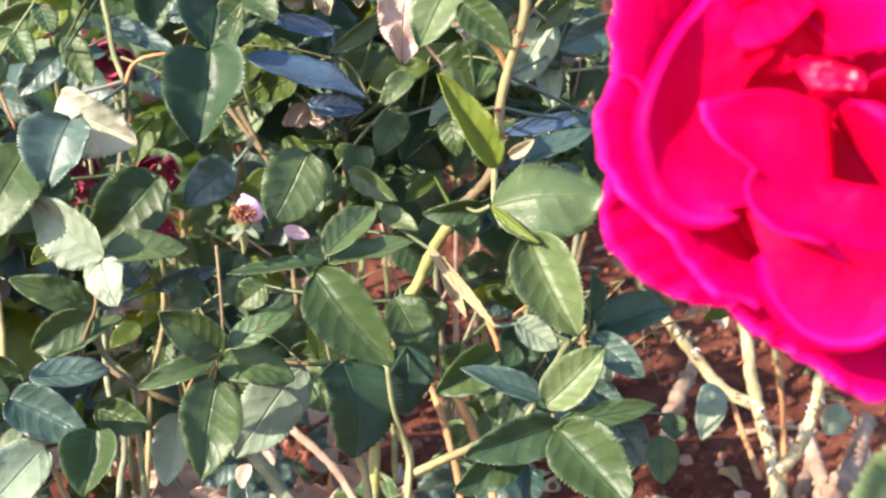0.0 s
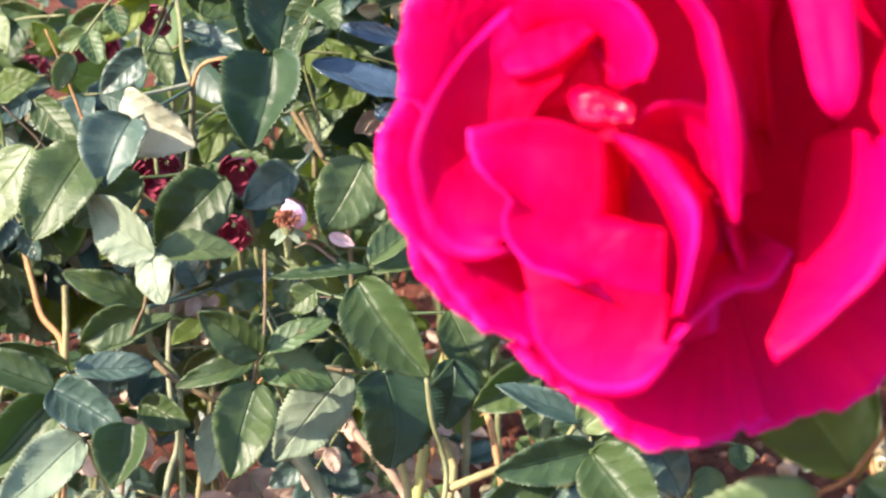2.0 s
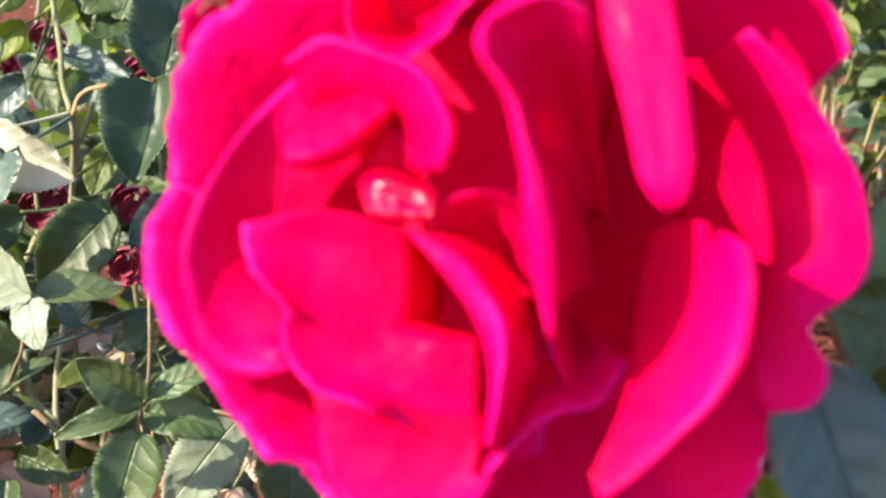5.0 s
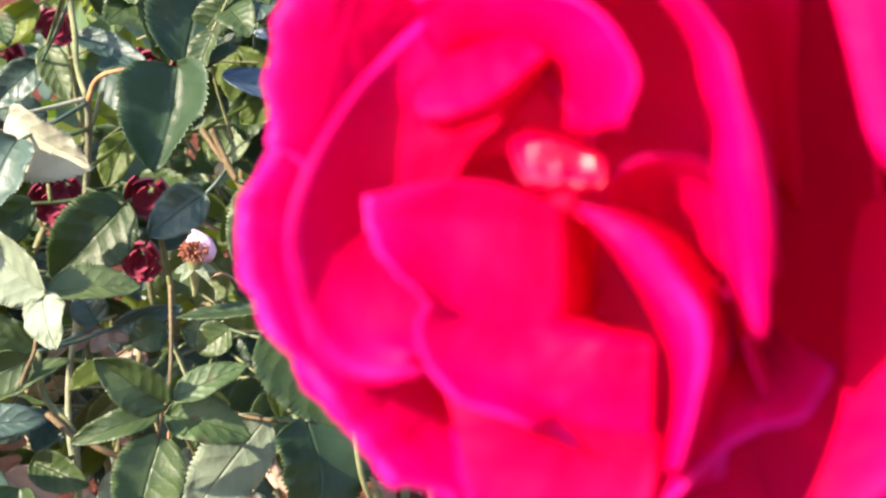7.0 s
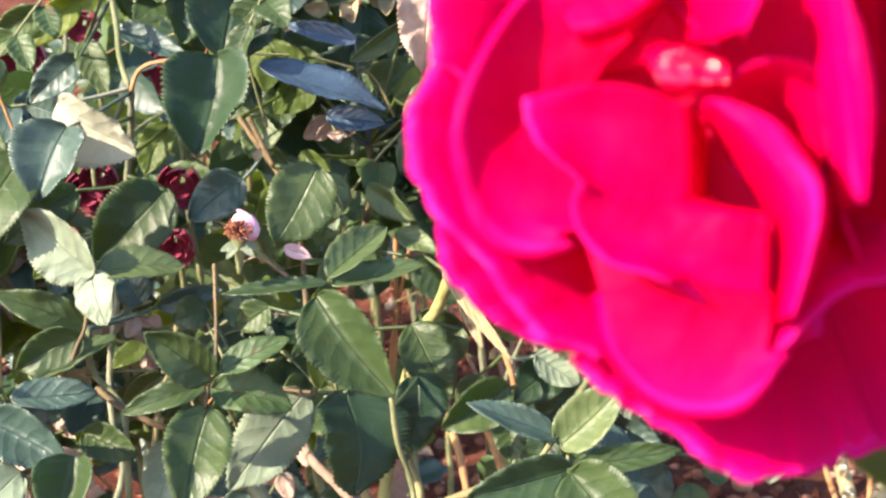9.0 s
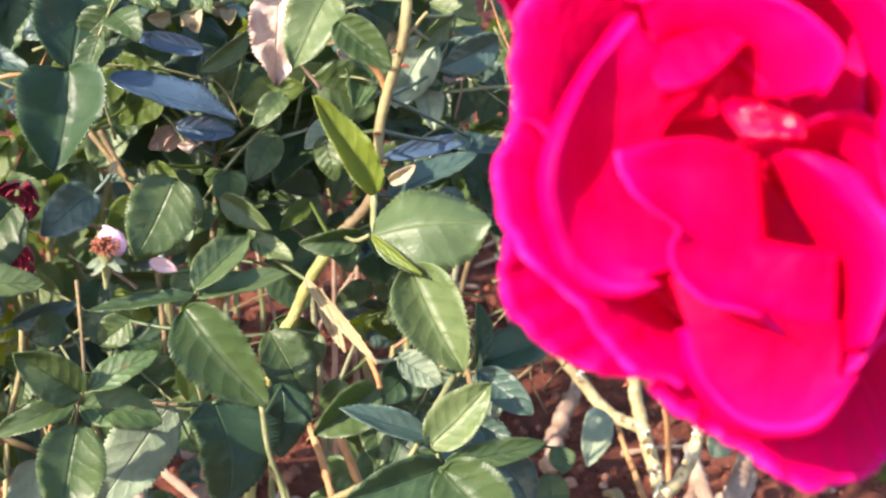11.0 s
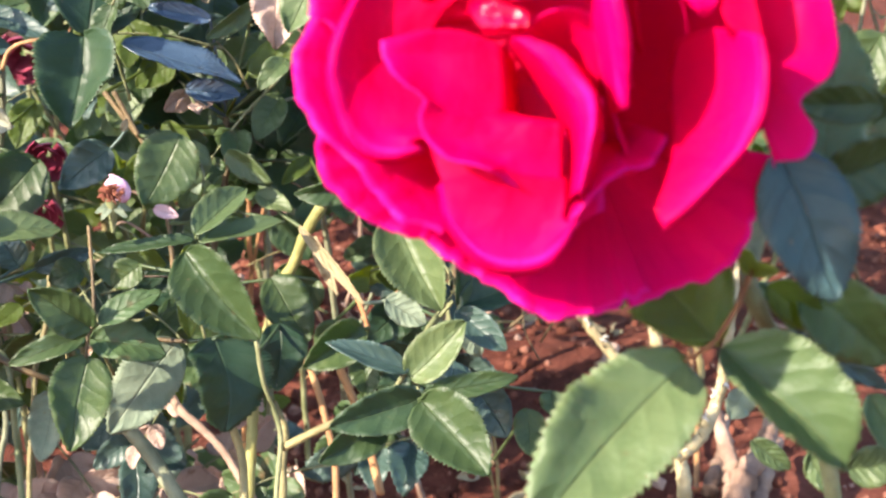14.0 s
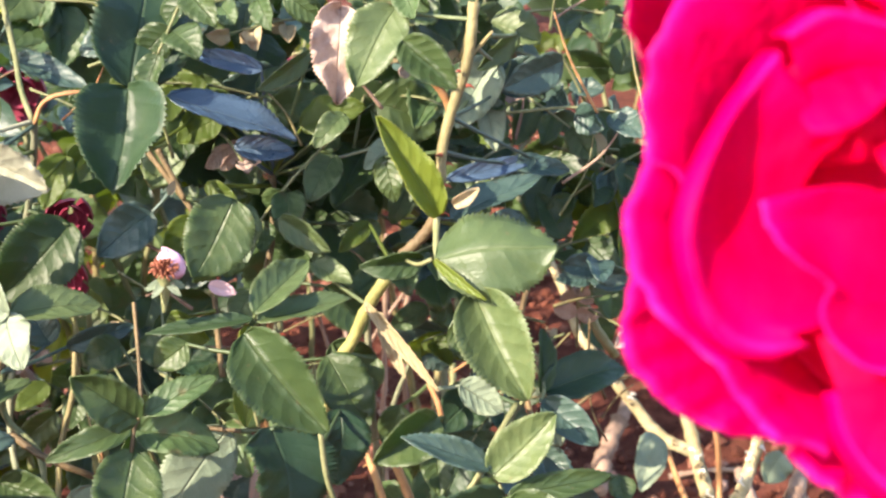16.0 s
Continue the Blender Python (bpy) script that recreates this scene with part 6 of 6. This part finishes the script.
# added floor under the inner petals, so no sun leaks through their gaps
sheet(bloom, [[(-38, -8, 42), (-36, 12, 43), (-28, 32, 44), (-12, 44, 43)],
              [(-24, -24, 42), (-20, 0, 40), (-14, 24, 43), (-2, 42, 43)],
              [(-8, -34, 42), (-5, -6, 41), (0, 20, 42), (6, 40, 43)],
              [(6, -30, 40), (8, -10, 40), (9, 10, 44), (10, 30, 48)]])
# the closed heart, rolled into a whorl
for turn, wide, high in ((0.4, 1.8, 44.0), (2.7, 3.4, 46.0), (4.9, 5.0, 48.0)):
    petal(bloom, [(-3.2 + wide * math.cos(turn + a), -1.5 + wide * math.sin(turn + a), high) for a in (0.0, 0.8, 1.6, 2.4, 3.2, 4.0)], cup=0.90, belly=0.56, deep=0.05, ruffle=0.4, heart=(-3.2, -2.0, 40.0))
lobe(bloom, [(22.7, 63.0, 60.0), (25.5, 46.9, 65.0), (27.5, 34.4, 67.0), (29.4, 24.6, 67.0), (30.6, 15.1, 66.5), (31.0, 8.6, 66.0), (30.9, 4.8, 64.0)], [10.0, 9.5, 10.2, 11.2, 10.6, 9.4, 8.0], bulge=0.11)
stem(shoot, [(0.0714, 0.2940, 0.7150), (0.0662, 0.2880, 0.7082), (0.0605, 0.2840, 0.7014)], 0.0009, 0.0007, "petiole")
stem(shoot, [(0.0605, 0.2840, 0.7014), (0.0557, 0.2810, 0.6996), (0.0501, 0.2780, 0.6985)], 0.0007, 0.0006, "petiole")
leaf(shoot, (0.0594, 0.2835, 0.7016), (0.0438, 0.3120, 0.7142), 0.0290, 12, "thin", 0.25, wave=1.4)
leaf(shoot, (0.0507, 0.2780, 0.6988), (0.0044, 0.2480, 0.6699), 0.0300, 22, "near", 0.34, wave=1.4)
leaf(shoot, (0.0613, 0.2825, 0.6998), (0.0878, 0.2620, 0.6735), 0.0265, -14, "near", 0.72, wave=1.2)
leaf(shoot, (0.0710, 0.2935, 0.7146), (0.0666, 0.2940, 0.7211), 0.0052, 10, "yellow", 0.4)
leaf(shoot, (0.0713, 0.2935, 0.7146), (0.0770, 0.2900, 0.7162), 0.0042, -20, "yellow", 0.4)
leaf(shoot, (0.0876, 0.3000, 0.7084), (0.1115, 0.2900, 0.6889), 0.0200, 15, "near", 0.4, wave=1.5)
leaf(shoot, (0.0785, 0.3000, 0.7082), (0.0932, 0.2960, 0.6971), 0.0110, 10, "thin", 0.3)
stem(shoot, [(0.0766, 0.2946, 0.7585), (0.0797, 0.2953, 0.7515), (0.0834, 0.2947, 0.7442), (0.0871, 0.2926, 0.7382), (0.0911, 0.2896, 0.7301), (0.1004, 0.2925, 0.7088)], 0.0007, 0.0006, "brown")
stem(shoot, [(0.0734, 0.3010, 0.7088), (0.0857, 0.3089, 0.6954), (0.1041, 0.3249, 0.6808), (0.1265, 0.3314, 0.6695)], 0.0007, 0.0005, "green")
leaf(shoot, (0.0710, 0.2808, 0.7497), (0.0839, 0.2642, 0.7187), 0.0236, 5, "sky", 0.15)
leaf(shoot, (0.0882, 0.2971, 0.7361), (0.1032, 0.3209, 0.7722), 0.0229, 0, "near", 0.15, wave=2.0)
leaf(shoot, (0.1007, 0.2913, 0.7580), (0.0772, 0.2897, 0.7596), 0.0104, -10, "green", 0.3)
leaf(shoot, (0.0853, 0.2881, 0.7404), (0.1079, 0.2848, 0.7461), 0.0177, 15, "green", 0.3)
leaf(shoot, (0.1310, 0.3249, 0.6809), (0.1063, 0.3386, 0.6893), 0.0132, 10, "near", 0.3, wave=2.0)
leaf(shoot, (0.1072, 0.3345, 0.6779), (0.0917, 0.3447, 0.6913), 0.0107, 10, "near", 0.4, wave=2.0)
leaf(shoot, (0.1103, 0.3437, 0.6742), (0.1265, 0.3314, 0.6695), 0.0155, 0, "green", 0.3)
leaf(shoot, (0.1180, 0.3584, 0.6268), (0.1266, 0.3534, 0.6128), 0.0092, 0, "near", 0.3, wave=2.0)
leaf(shoot, (0.1308, 0.3563, 0.6210), (0.1477, 0.3565, 0.6216), 0.0138, 0, "light", 0.3)
leaf(shoot, (0.0890, 0.3165, 0.6870), (0.1207, 0.3105, 0.6706), 0.0079, 0, "blue", 0.3)
leaf(shoot, (0.1490, 0.4032, 0.7498), (0.1309, 0.3949, 0.7269), 0.0187, 10, "green", 0.3)
leaf(shoot, (0.1463, 0.3764, 0.7347), (0.1241, 0.3720, 0.7226), 0.0149, -10, "green", 0.3)
leaf(shoot, (0.1099, 0.3868, 0.6170), (0.1231, 0.3833, 0.6073), 0.0082, 0, "light", 0.3)
leaf(shoot, (0.1310, 0.3461, 0.6514), (0.1407, 0.3388, 0.6314), 0.0132, 0, "near", 0.3, wave=2.0)


def dew_drop(at, size):
    bm = bmesh.new()
    bmesh.ops.create_uvsphere(bm, u_segments=12, v_segments=8, radius=size)
    for q in bm.verts:
        q.co.z *= 0.8
    ob = part("dew_drop", bm, DEW, shoot, "tiny clear drop of dew")
    ob.location = Vector(at) - shoot.location
    return ob


dew_drop((-0.0046, 0.2555, 0.7358), 0.0005)


def petal_damage(at, size):
    """A brown, dried-out bite in a petal's edge."""
    bm = bmesh.new()
    uv = bm.loops.layers.uv.new("UVMap")
    for k in range(7):
        a = 0.9 * k
        q = Vector((math.cos(a), -0.25, 0.55 * math.sin(a))) * size * 0.5
        blade(bm, uv, q, q + Vector((math.cos(a + 1.1), -0.2, math.sin(a + 1.1))) * size * 0.7, size * 0.4, 20 * k, 0.5, 0.2, 8, False, k)
    ob = part("withered_edge", bm, BARK["brown"], shoot, "brown dried bite in a petal")
    ob.location = Vector(at) - shoot.location
    return ob


petal_damage((-0.0320, 0.2939, 0.8120), 0.0026)
